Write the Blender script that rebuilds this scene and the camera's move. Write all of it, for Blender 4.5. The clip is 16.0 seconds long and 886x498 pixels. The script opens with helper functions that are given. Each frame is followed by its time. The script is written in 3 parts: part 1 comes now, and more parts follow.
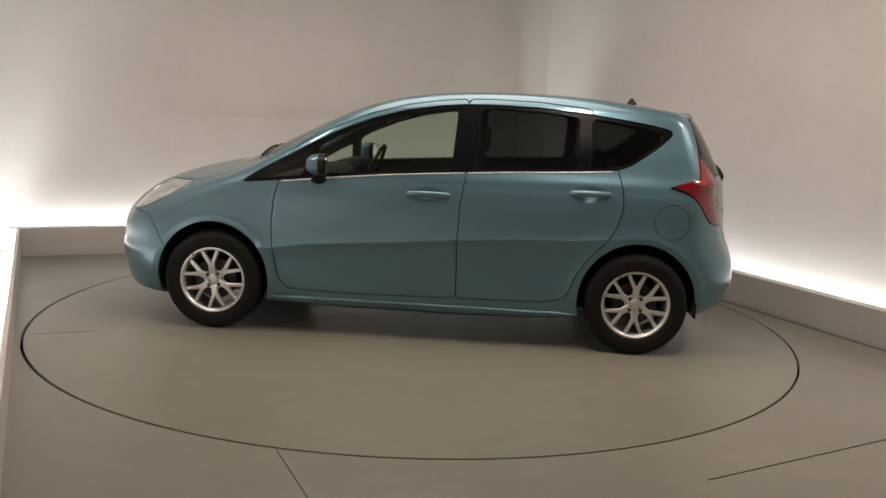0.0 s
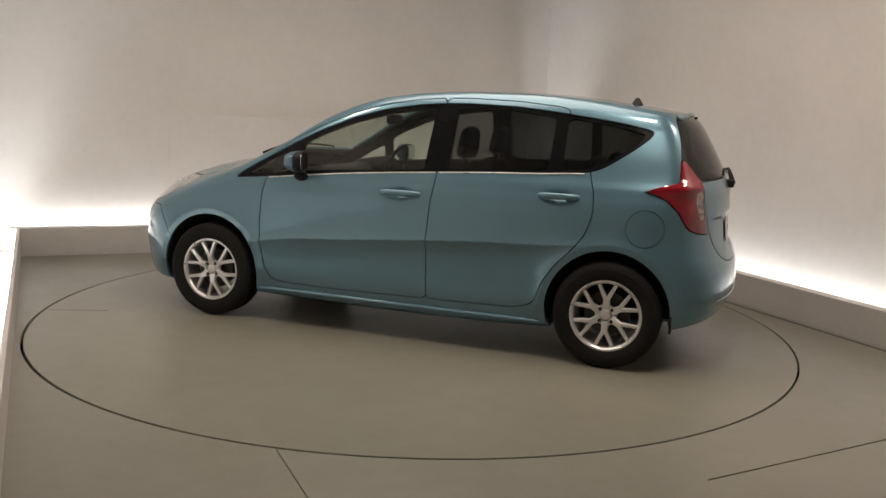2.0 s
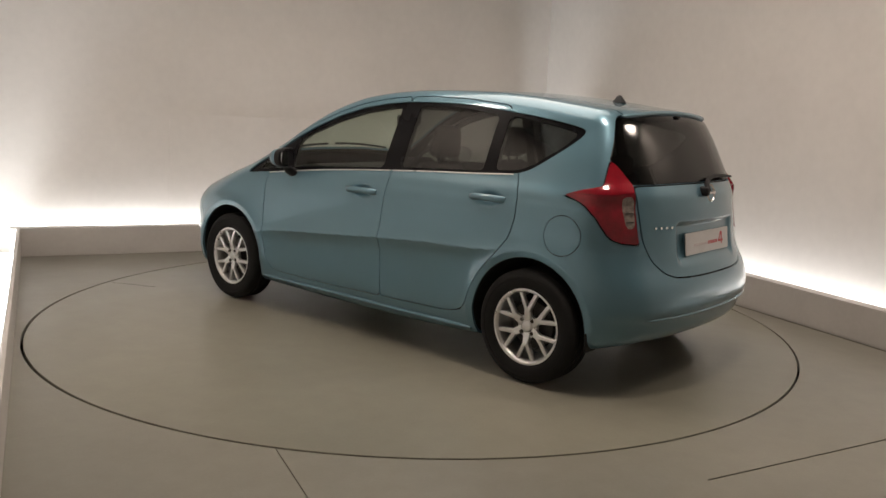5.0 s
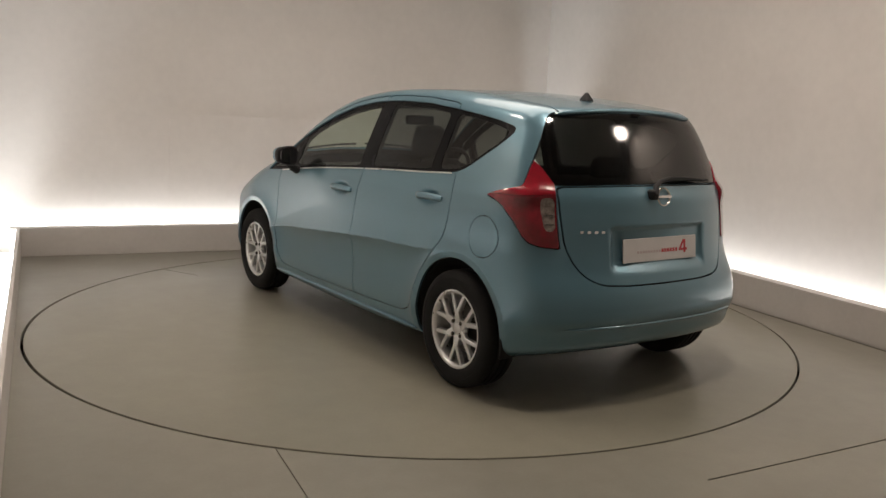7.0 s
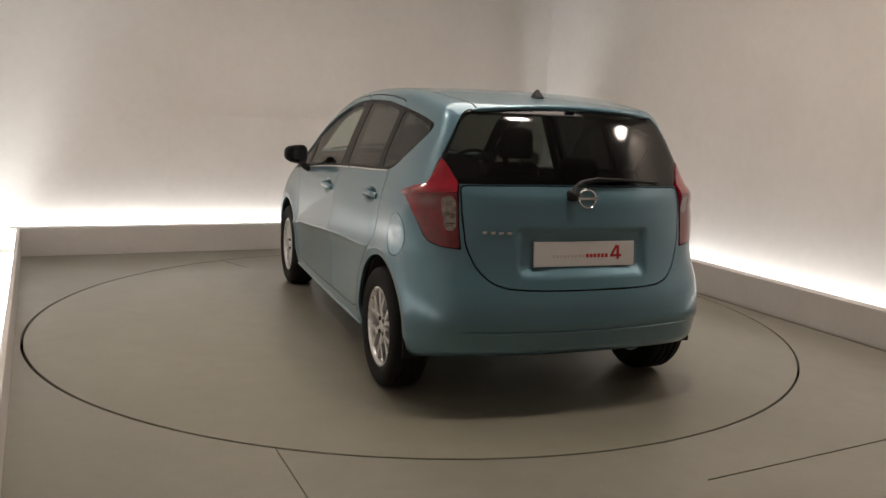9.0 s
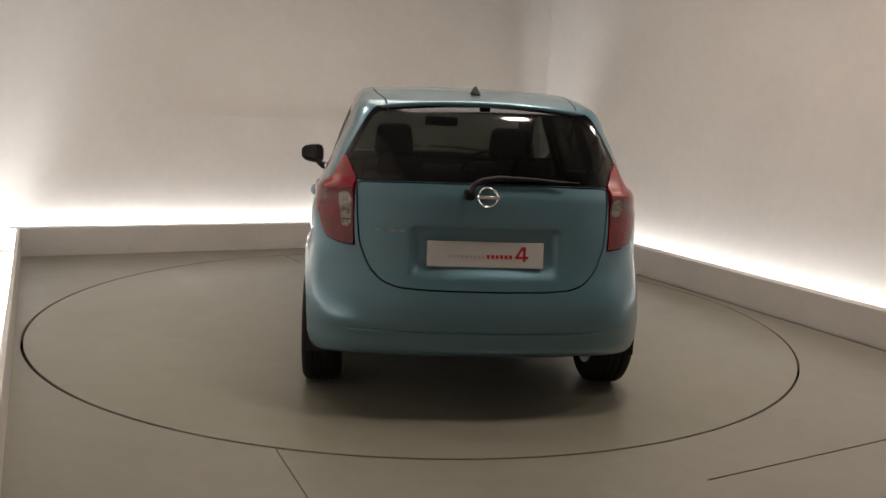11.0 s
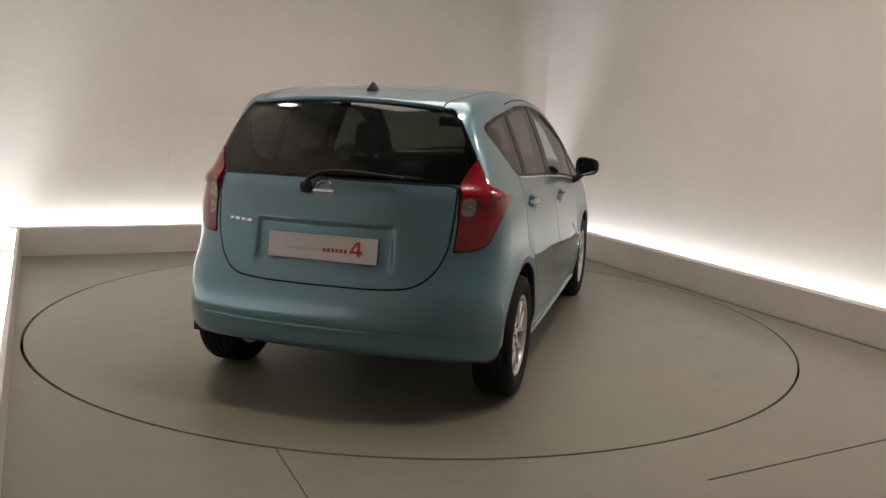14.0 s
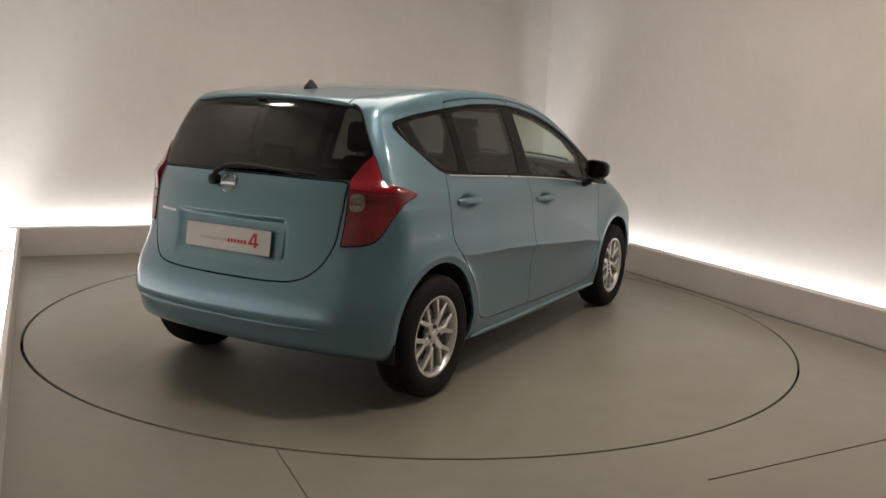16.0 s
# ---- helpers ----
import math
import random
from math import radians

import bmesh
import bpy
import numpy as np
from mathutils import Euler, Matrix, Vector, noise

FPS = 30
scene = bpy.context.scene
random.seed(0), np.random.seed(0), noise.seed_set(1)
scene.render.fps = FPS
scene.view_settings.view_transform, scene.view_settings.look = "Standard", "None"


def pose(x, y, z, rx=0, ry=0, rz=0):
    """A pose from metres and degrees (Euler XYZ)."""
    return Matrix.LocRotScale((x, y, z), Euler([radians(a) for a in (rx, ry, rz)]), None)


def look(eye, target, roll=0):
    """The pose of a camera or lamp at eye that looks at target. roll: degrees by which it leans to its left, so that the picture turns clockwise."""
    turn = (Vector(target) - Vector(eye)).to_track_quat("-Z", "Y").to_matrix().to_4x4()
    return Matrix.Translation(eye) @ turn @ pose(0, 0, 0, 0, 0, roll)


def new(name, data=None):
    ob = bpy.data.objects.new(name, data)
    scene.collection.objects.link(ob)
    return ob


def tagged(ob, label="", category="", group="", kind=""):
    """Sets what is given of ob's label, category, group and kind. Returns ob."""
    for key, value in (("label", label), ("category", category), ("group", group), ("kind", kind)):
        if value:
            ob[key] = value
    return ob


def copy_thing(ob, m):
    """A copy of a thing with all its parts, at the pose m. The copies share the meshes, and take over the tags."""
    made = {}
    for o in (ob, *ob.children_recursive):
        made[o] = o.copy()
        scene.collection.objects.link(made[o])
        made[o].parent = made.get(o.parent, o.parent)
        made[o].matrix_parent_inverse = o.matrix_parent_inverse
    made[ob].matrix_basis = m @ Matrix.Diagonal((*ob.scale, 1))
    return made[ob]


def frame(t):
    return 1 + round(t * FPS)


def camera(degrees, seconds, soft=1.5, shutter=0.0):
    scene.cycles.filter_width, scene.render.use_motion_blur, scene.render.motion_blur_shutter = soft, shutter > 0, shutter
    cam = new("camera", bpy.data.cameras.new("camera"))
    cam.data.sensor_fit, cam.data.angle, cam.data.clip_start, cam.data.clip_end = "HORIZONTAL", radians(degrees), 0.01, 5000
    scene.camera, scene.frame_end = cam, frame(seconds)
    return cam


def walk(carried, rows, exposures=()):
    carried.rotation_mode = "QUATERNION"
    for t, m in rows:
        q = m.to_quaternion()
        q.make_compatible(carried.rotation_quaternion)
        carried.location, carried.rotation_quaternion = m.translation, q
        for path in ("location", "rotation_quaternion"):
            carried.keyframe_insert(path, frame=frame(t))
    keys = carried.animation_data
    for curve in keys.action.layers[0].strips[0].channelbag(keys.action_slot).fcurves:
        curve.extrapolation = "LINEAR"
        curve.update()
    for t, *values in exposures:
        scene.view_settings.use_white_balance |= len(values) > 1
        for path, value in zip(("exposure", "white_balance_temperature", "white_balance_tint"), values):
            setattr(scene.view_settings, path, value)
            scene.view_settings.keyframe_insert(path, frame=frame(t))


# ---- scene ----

# ---- camera ----
CAR_TURN = 173.89               # heading of the car at 0 s, degrees
CAR_SPEED = -7.208              # degrees a second
CAR_X, CAR_Y = -0.087, -0.144   # the car's middle on the turntable
EYE = (0.0, -5.774, 1.423)
AIM = (0.1393, -0.843, 0.6063)

cam = camera(54.96, 16.0, soft=1.5)
walk(cam, [(0.0, look(EYE, AIM, 2.49)), (16.0, look(EYE, AIM, 2.49))])
scene.view_settings.exposure = 0.0

# ---- light ----
world = bpy.data.worlds.new("world")
scene.world = world
world.use_nodes = True
world.node_tree.nodes["Background"].inputs[0].default_value = (0.02, 0.02, 0.02, 1)

ROOM_TURN = 23.6
ROOM = pose(0, 0, 0, 0, 0, ROOM_TURN)
CEIL = 3.4
WARM, WHITE = (1.0, 0.84, 0.725), (0.96, 0.98, 1.0)


def area(name, m, su, sv, watts, colour, disk=False, spread=180):
    lamp = bpy.data.lights.new(name, "AREA")
    lamp.shape = "DISK" if disk else "RECTANGLE"
    lamp.size, lamp.energy, lamp.color, lamp.spread = su, watts, colour, radians(spread)
    if not disk:
        lamp.size_y = sv
    ob = new(name, lamp)
    ob.matrix_world = ROOM @ m
    return ob


# light strips in the slots behind the plinths, shining up
STRIP = 66.0
area("strip_light_north", pose(0, 2.945, 0.13, 180), 5.3, 0.04, STRIP * 0.68, WHITE)
area("strip_light_east", pose(2.692, -0.35, 0.03, 180, 0, 90), 5.0, 0.03, STRIP * 0.46, WHITE)
area("strip_light_west", pose(-2.63, 0.0, 0.055, 180, 0, 90), 5.5, 0.1, STRIP * 0.46, WHITE)
# ceiling lights
SPOTS = [(0.1, -2.4, 29), (2.35, -2.65, 20), (-2.15, -0.05, 14)]
for u, v, watts in SPOTS:
    area("ceiling_spot_light", pose(u, v, CEIL - 0.075), 0.44, 0.44, watts, WARM, True)
# broad soft overhead lamp, added out of view to brighten room and car
area("added_overhead_light", pose(0, -0.4, CEIL - 0.03), 2.4, 2.4, 35, WARM)


# ---- materials ----
class Mat:
    """A node material with a Principled shader and short ways to add nodes."""

    def __init__(self, name, colour, rough=0.5, metal=0.0):
        self.m = bpy.data.materials.new(name)
        self.m.use_nodes = True
        self.nt = self.m.node_tree
        self.b = self.nt.nodes["Principled BSDF"]
        self.b.inputs["Base Color"].default_value = (*colour, 1)
        self.b.inputs["Roughness"].default_value = rough
        self.b.inputs["Metallic"].default_value = metal
        self.colour = colour

    def node(self, kind, **values):
        n = self.nt.nodes.new(kind)
        for k, v in values.items():
            n.inputs[k.replace("_", " ")].default_value = v
        return n

    def link(self, a, b):
        self.nt.links.new(a, b)

    def noise(self, scale, detail=4.0, rough=0.55):
        tc = self.node("ShaderNodeTexCoord")
        n = self.node("ShaderNodeTexNoise", Scale=scale, Detail=detail, Roughness=rough)
        self.link(tc.outputs["Object"], n.inputs["Vector"])
        return n.outputs["Fac"]

    def span(self, fac, lo, hi, a=0.3, b=0.7):
        r = self.node("ShaderNodeMapRange")
        for i, v in enumerate((a, b, lo, hi)):
            r.inputs[i + 1].default_value = v
        self.link(fac, r.inputs[0])
        return r.outputs[0]

    def tone(self, *layers):
        """Multiplies the base colour by noise layers of (scale, low, high)."""
        last = None
        for scale, lo, hi in layers:
            v = self.span(self.noise(scale), lo, hi)
            if last is None:
                last = v
            else:
                mul = self.node("ShaderNodeMath")
                mul.operation = "MULTIPLY"
                self.link(last, mul.inputs[0])
                self.link(v, mul.inputs[1])
                last = mul.outputs[0]
        mix = self.node("ShaderNodeVectorMath")
        mix.operation = "SCALE"
        mix.inputs[0].default_value = self.colour
        self.link(last, mix.inputs["Scale"])
        self.link(mix.outputs[0], self.b.inputs["Base Color"])
        return self

    def gloss(self, scale, lo, hi):
        self.link(self.span(self.noise(scale), lo, hi), self.b.inputs["Roughness"])
        return self

    def bump(self, scale, strength, distance=0.002):
        n = self.node("ShaderNodeBump", Strength=strength, Distance=distance)
        self.link(self.noise(scale, 6), n.inputs["Height"])
        self.link(n.outputs[0], self.b.inputs["Normal"])
        return self

    def set(self, **values):
        for k, v in values.items():
            self.b.inputs[k.replace("_", " ")].default_value = v
        return self


M_WALL = Mat("wall_paint", (0.67, 0.645, 0.615), 0.75).tone((0.9, 0.94, 1.04), (14, 0.98, 1.02)).bump(60, 0.12).m
M_PLINTH = Mat("plinth_paint", (0.50, 0.475, 0.445), 0.6).tone((1.6, 0.9, 1.05), (30, 0.97, 1.02)).bump(90, 0.1).m
M_REAR = Mat("rear_bounce_grey", (0.55, 0.53, 0.5), 0.8).tone((0.9, 0.85, 1.1)).m
M_CEIL = Mat("ceiling_paint", (0.32, 0.305, 0.285), 0.85).tone((1.2, 0.93, 1.05)).m
M_FLOOR = Mat("floor_paint", (0.216, 0.207, 0.172), 0.42).tone((0.8, 0.88, 1.08), (9, 0.95, 1.04), (70, 0.97, 1.03)).gloss(0.9, 0.33, 0.42).bump(35, 0.03, 0.001).m
M_TABLE = Mat("turntable_paint", (0.214, 0.206, 0.164), 0.38).tone((0.7, 0.88, 1.08), (7, 0.95, 1.04), (60, 0.97, 1.03)).gloss(0.8, 0.31, 0.4).bump(35, 0.03, 0.001).m
M_DARK = Mat("dark_void", (0.012, 0.011, 0.01), 0.9).tone((8, 0.8, 1.2)).m
paint = Mat("car_paint", (0.108, 0.213, 0.27), 0.34, 0.5).tone((2.5, 0.97, 1.03), (900, 0.9, 1.1)).set(Coat_Weight=0.9, Coat_Roughness=0.06)
M_PAINT = paint.m
M_SHELL = Mat("inner_trim", (0.013, 0.013, 0.014), 0.8).tone((12, 0.85, 1.15)).m
M_BLACK = Mat("black_plastic", (0.01, 0.01, 0.011), 0.55).tone((30, 0.85, 1.15)).bump(300, 0.1, 0.0005).set(Specular_IOR_Level=0.25).m
M_GLOSS = Mat("gloss_black_trim", (0.006, 0.006, 0.007), 0.3).gloss(6, 0.2, 0.3).set(Specular_IOR_Level=0.1).m
M_TYRE = Mat("tyre_rubber", (0.007, 0.0068, 0.0065), 0.8).tone((6, 0.8, 1.25), (60, 0.9, 1.1)).bump(150, 0.25, 0.001).set(Specular_IOR_Level=0.3).m
M_ALLOY = Mat("alloy_silver", (0.68, 0.68, 0.675), 0.32, 0.75).tone((20, 0.93, 1.04)).gloss(15, 0.26, 0.4).m
M_STEEL = Mat("brake_steel", (0.07, 0.065, 0.06), 0.5, 0.8).tone((25, 0.8, 1.15)).m
M_CHROME = Mat("chrome", (0.8, 0.8, 0.8), 0.12, 1.0).gloss(20, 0.08, 0.18).m
M_SEAT = Mat("seat_cloth", (0.035, 0.033, 0.033), 0.9).tone((9, 0.85, 1.15), (200, 0.8, 1.2)).bump(400, 0.3, 0.001).m
M_LENS_UP = Mat("upper_red_lens", (0.26, 0.003, 0.014), 0.16).tone((9, 0.7, 1.15)).set(Coat_Weight=1.0, Coat_Roughness=0.03).m
M_LENS = Mat("red_lens", (0.2, 0.002, 0.012), 0.14).tone((7, 0.5, 1.25), (40, 0.8, 1.1)).set(Coat_Weight=1.0, Coat_Roughness=0.03).m
M_CLEAR = Mat("clear_lens", (0.34, 0.29, 0.26), 0.15, 0.3).tone((55, 0.35, 1.15)).set(Coat_Weight=1.0).m
M_HEAD = Mat("headlamp_lens", (0.55, 0.57, 0.57), 0.18, 0.4).tone((14, 0.55, 1.1)).set(Coat_Weight=1.0, Coat_Roughness=0.02).m
M_PLATE = Mat("plate_white", (0.54, 0.53, 0.52), 0.35).tone((12, 0.95, 1.03)).m
M_RED = Mat("plate_red", (0.42, 0.02, 0.03), 0.4).m
M_PINK = Mat("plate_grey_print", (0.44, 0.36, 0.36), 0.4).m
M_MIRROR = Mat("mirror_glass", (0.6, 0.62, 0.65), 0.02, 1.0).m


def glass(name, tint, rough=0.03):
    """A pane: tinted see-through with a gloss that grows at grazing angles."""
    m = bpy.data.materials.new(name)
    m.use_nodes = True
    nt = m.node_tree
    nt.nodes.remove(nt.nodes["Principled BSDF"])
    clear, shine, mix, edge, power, scale = (nt.nodes.new("ShaderNode" + k) for k in ("BsdfTransparent", "BsdfGlossy", "MixShader", "LayerWeight", "Math", "Math"))
    clear.inputs[0].default_value = (*tint, 1)
    shine.inputs["Roughness"].default_value = rough
    edge.inputs["Blend"].default_value = 0.5
    power.operation, scale.operation = "POWER", "MULTIPLY_ADD"
    power.inputs[1].default_value = 5.0
    scale.inputs[1].default_value, scale.inputs[2].default_value = 0.92, 0.06
    nt.links.new(edge.outputs["Facing"], power.inputs[0])
    nt.links.new(power.outputs[0], scale.inputs[0])
    nt.links.new(scale.outputs[0], mix.inputs[0])
    nt.links.new(clear.outputs[0], mix.inputs[1])
    nt.links.new(shine.outputs[0], mix.inputs[2])
    nt.links.new(mix.outputs[0], nt.nodes["Material Output"].inputs[0])
    return m


M_GLASS = glass("clear_glass", (0.74, 0.80, 0.74))
M_TINT = glass("privacy_glass", (0.18, 0.19, 0.185))
M_BACK = glass("rear_privacy_glass", (0.095, 0.1, 0.093), 0.09)


def glow(name, colour, strength):
    m = bpy.data.materials.new(name)
    m.use_nodes = True
    b = m.node_tree.nodes["Principled BSDF"]
    b.inputs["Base Color"].default_value = (0.8, 0.8, 0.8, 1)
    b.inputs["Emission Color"].default_value = (*colour, 1)
    b.inputs["Emission Strength"].default_value = strength
    return m


M_GLOW = glow("lamp_glow", WARM, 9.0)
M_PANEL = glow("added_panel_glow", WARM, 1.6)
M_STRIP = glow("strip_glow", WHITE, 6.0)


# ---- building helpers ----
def part(name, bm, material, parent=None, label="", smooth=None):
    me = bpy.data.meshes.new(name)
    bm.to_mesh(me)
    bm.free()
    me.materials.append(material)
    if smooth is not None:
        me.shade_smooth()
        me.set_sharp_from_angle(angle=radians(smooth))
    ob = new(name, me)
    ob.parent = parent
    if label:
        tagged(ob, label)
    return ob


def rbox(centre, size, bevel=0.0, turn=(0, 0, 0), segments=3, bm=None, taper=None):
    """A box with rounded edges; taper = (x, y) scales of its top."""
    own = bmesh.new()
    bmesh.ops.create_cube(own, size=1)
    for v in own.verts:
        v.co = Vector((v.co.x * size[0], v.co.y * size[1], v.co.z * size[2]))
        if taper and v.co.z > 0:
            v.co.x *= taper[0]
            v.co.y *= taper[1]
    if bevel:
        bmesh.ops.bevel(own, geom=own.edges[:], offset=bevel, segments=segments, profile=0.5, affect="EDGES")
    bmesh.ops.transform(own, matrix=pose(*centre, *turn), verts=own.verts[:])
    if bm is None:
        return own
    me = bpy.data.meshes.new("join")
    own.to_mesh(me)
    own.free()
    bm.from_mesh(me)
    bpy.data.meshes.remove(me)
    return bm


def tube(points, radius, sides=10, bm=None, squash=1.0):
    """A round bar along points."""
    bm = bm or bmesh.new()
    rings = []
    pts = [Vector(p) for p in points]
    for i, p in enumerate(pts):
        d = (pts[min(i + 1, len(pts) - 1)] - pts[max(i - 1, 0)]).normalized()
        a = d.cross(Vector((0, 0, 1)))
        a = a.normalized() if a.length > 1e-3 else Vector((1, 0, 0))
        b = d.cross(a)
        r = radius[i] if isinstance(radius, (list, tuple)) else radius
        rings.append([bm.verts.new(p + a * r * math.cos(k * math.tau / sides) + b * r * squash * math.sin(k * math.tau / sides)) for k in range(sides)])
    for r0, r1 in zip(rings, rings[1:]):
        for k in range(sides):
            bm.faces.new((r0[k], r0[(k + 1) % sides], r1[(k + 1) % sides], r1[k]))
    bm.faces.new(rings[0][::-1])
    bm.faces.new(rings[-1])
    bmesh.ops.recalc_face_normals(bm, faces=bm.faces[:])
    return bm


def lathe(profile, sides=48, axis="Y"):
    """A closed ring from (radius, depth) points turned round the y axis."""
    bm = bmesh.new()
    rings = []
    for k in range(sides):
        a = k * math.tau / sides
        rings.append([bm.verts.new((r * math.cos(a), y, r * math.sin(a))) for r, y in profile])
    n = len(profile)
    for k in range(sides):
        r0, r1 = rings[k], rings[(k + 1) % sides]
        for i in range(n - 1):
            bm.faces.new((r0[i], r0[i + 1], r1[i + 1], r1[i]))
    bmesh.ops.remove_doubles(bm, verts=bm.verts[:], dist=1e-5)
    bmesh.ops.recalc_face_normals(bm, faces=bm.faces[:])
    return bm


def setting(name, bm, material, label, category):
    ob = part(name, bm, material)
    ob.matrix_world = ROOM
    return tagged(ob, label, category, kind="structure")


def slab(x0, x1, y0, y1, z0, z1, bevel=0.0):
    return rbox(((x0 + x1) / 2, (y0 + y1) / 2, (z0 + z1) / 2), (x1 - x0, y1 - y0, z1 - z0), bevel, segments=2)


# ---- the room ----
R_TABLE, R_HOLE = 2.459, 2.4725
HOLE_U, HOLE_V = -0.003, -0.002     # the opening sits a little off the disc


def floor_bm():
    """The floor sheet with the round opening and open joints."""
    from mathutils.geometry import delaunay_2d_cdt
    joints = [[(-1.483, -1.99), (-1.4785, -1.99), (-1.4785, -4.59), (-1.483, -4.59)],
              [(0.055, -2.852), (2.54, -2.709), (2.54, -2.700), (0.055, -2.843)],
              [(2.548, 1.3), (2.568, 1.3), (2.568, -2.6), (2.548, -2.6)],
              [(-2.51, -4.603), (2.57, -4.603), (2.57, -4.597), (-2.51, -4.597)]]

    def inside(c, quad):
        turn = [(b[0] - a[0]) * (c.y - a[1]) - (b[1] - a[1]) * (c.x - a[0]) for a, b in zip(quad, quad[1:] + quad[:1])]
        return min(turn) > 0 or max(turn) < 0
    n = 256
    pts = [(-2.9, -7.2), (2.9, -7.2), (2.9, 3.1), (-2.9, 3.1)]
    edges = [(i, (i + 1) % 4) for i in range(4)]
    for loop in [[(HOLE_U + R_HOLE * math.cos(k * math.tau / n), HOLE_V + R_HOLE * math.sin(k * math.tau / n)) for k in range(n)]] + joints:
        s = len(pts)
        pts += loop
        edges += [(s + i, s + (i + 1) % len(loop)) for i in range(len(loop))]
    out = delaunay_2d_cdt([Vector(p) for p in pts], edges, [], 0, 1e-6)
    bm = bmesh.new()
    vs = [bm.verts.new((p.x, p.y, 0)) for p in out[0]]
    for f in out[2]:
        c = sum((out[0][i] for i in f), Vector((0, 0))) / len(f)
        if (c - Vector((HOLE_U, HOLE_V))).length < R_HOLE * 0.9999:
            continue
        if any(inside(c, j) for j in joints):
            continue
        bm.faces.new([vs[i] for i in f])
    bmesh.ops.delete(bm, geom=[v for v in bm.verts if not v.link_faces], context="VERTS")
    bmesh.ops.recalc_face_normals(bm, faces=bm.faces[:])
    if bm.faces[0].normal.z < 0:
        bmesh.ops.reverse_faces(bm, faces=bm.faces[:])
    ext = bmesh.ops.extrude_face_region(bm, geom=bm.faces[:])
    down = [v for v in ext["geom"] if isinstance(v, bmesh.types.BMVert)]
    bmesh.ops.translate(bm, vec=(0, 0, -0.04), verts=down)
    bmesh.ops.recalc_face_normals(bm, faces=bm.faces[:])
    return bm


setting("floor", floor_bm(), M_FLOOR, "grey-beige painted studio floor boards with thin joints", "floor")
setting("floor_base", slab(-2.9, 2.9, -7.2, 3.1, -0.2, -0.12), M_DARK, "dark pit floor beneath the turntable", "floor")
setting("wall_north", slab(-2.91, 2.97, 2.98, 3.18, -0.12, CEIL), M_WALL, "plain off-white painted studio back wall", "wall")
setting("wall_east", slab(2.77, 2.97, -7.2, 2.98, -0.12, CEIL), M_WALL, "plain off-white painted studio side wall", "wall")
setting("wall_west", slab(-2.91, -2.71, -7.2, 2.98, -0.12, CEIL), M_WALL, "plain off-white painted studio side wall", "wall")
# unseen wall behind the camera, kept pale to throw light back at the car
setting("bounce_wall_south", slab(-2.91, 2.97, -7.4, -7.2, -0.12, CEIL), M_REAR, "plain unseen rear wall, made light grey to bounce light onto the car", "wall")
setting("ceiling", slab(-2.91, 2.97, -7.4, 3.18, CEIL, CEIL + 0.1), M_CEIL, "plain grey painted studio ceiling", "ceiling")
setting("plinth_north", slab(-2.61, 2.67, 2.78, 2.88, 0, 0.25, 0.004), M_PLINTH, "low beige plinth hiding a light strip", "plinth")
setting("plinth_east", slab(2.57, 2.67, -2.82, 2.778, 0, 0.25, 0.004), M_PLINTH, "low beige plinth hiding a light strip", "plinth")
west = rbox((0, 0, 0.125), (0.026, 9.96, 0.25), 0.004, segments=2)
bmesh.ops.transform(west, matrix=pose(-2.503, -2.2, 0, 0, 0, 0.4), verts=west.verts[:])
setting("plinth_west", west, M_PLINTH, "low beige plinth hiding a light strip", "plinth")
# wall boards: a shallow board on the back wall with fine seams
for u0, u1, z0, z1 in ((-1.265, 1.2, 0.3, 1.255),):
    setting("wall_board", slab(u0, u1, 2.976, 2.981, z0, z1, 0.0015), M_WALL, "off-white wall board with a fine seam", "wall board")

for name, u, v, su, sv in (("north", 0.03, 2.945, 5.2, 0.03), ("east", 2.692, -0.35, 0.03, 5.0), ("west", -2.63, 0.0, 0.11, 5.5)):
    strip = part("light_strip", rbox((u, v, 0.06), (su, sv, 0.12), 0.004) if name == "north" else rbox((u, v, 0.01), (su, sv, 0.02), 0.004) if name == "east" else rbox((u, v, 0.022), (su, sv, 0.044), 0.004), M_STRIP)
    strip.matrix_world = ROOM
    tagged(strip, "white glowing light strip in the slot behind the plinth", "light strip", "light strips behind the plinths")

for u, v, _ in SPOTS:
    spot = new("ceiling_lamp")
    spot.matrix_world = ROOM @ pose(u, v, CEIL)
    part("housing", lathe([(0.0, 0), (0.26, 0), (0.26, -0.05), (0.24, -0.07), (0.24, -0.05), (0, -0.05)]), M_ALLOY, spot).rotation_euler = (radians(90), 0, 0)
    part("diffuser", lathe([(0.0, -0.052), (0.238, -0.052), (0.238, -0.064), (0.0, -0.064)]), M_GLOW, spot, "glowing round diffuser").rotation_euler = (radians(90), 0, 0)
    tagged(spot, "round glowing lamp fixed under the grey ceiling", "ceiling lamp", "round ceiling lamps")
# glowing panel out of view, added to go with the overhead lamp
panel = new("added_light_panel")
panel.matrix_world = ROOM @ pose(0, -0.4, CEIL)
part("frame", rbox((0, 0, -0.006), (2.6, 2.6, 0.012), 0.003), M_ALLOY, panel)
part("diffuser", rbox((0, 0, -0.016), (2.5, 2.5, 0.008), 0.002), M_PANEL, panel, "pale glowing face of the added panel")
tagged(panel, "large square unseen light panel added under the ceiling for soft overhead light", "ceiling light")

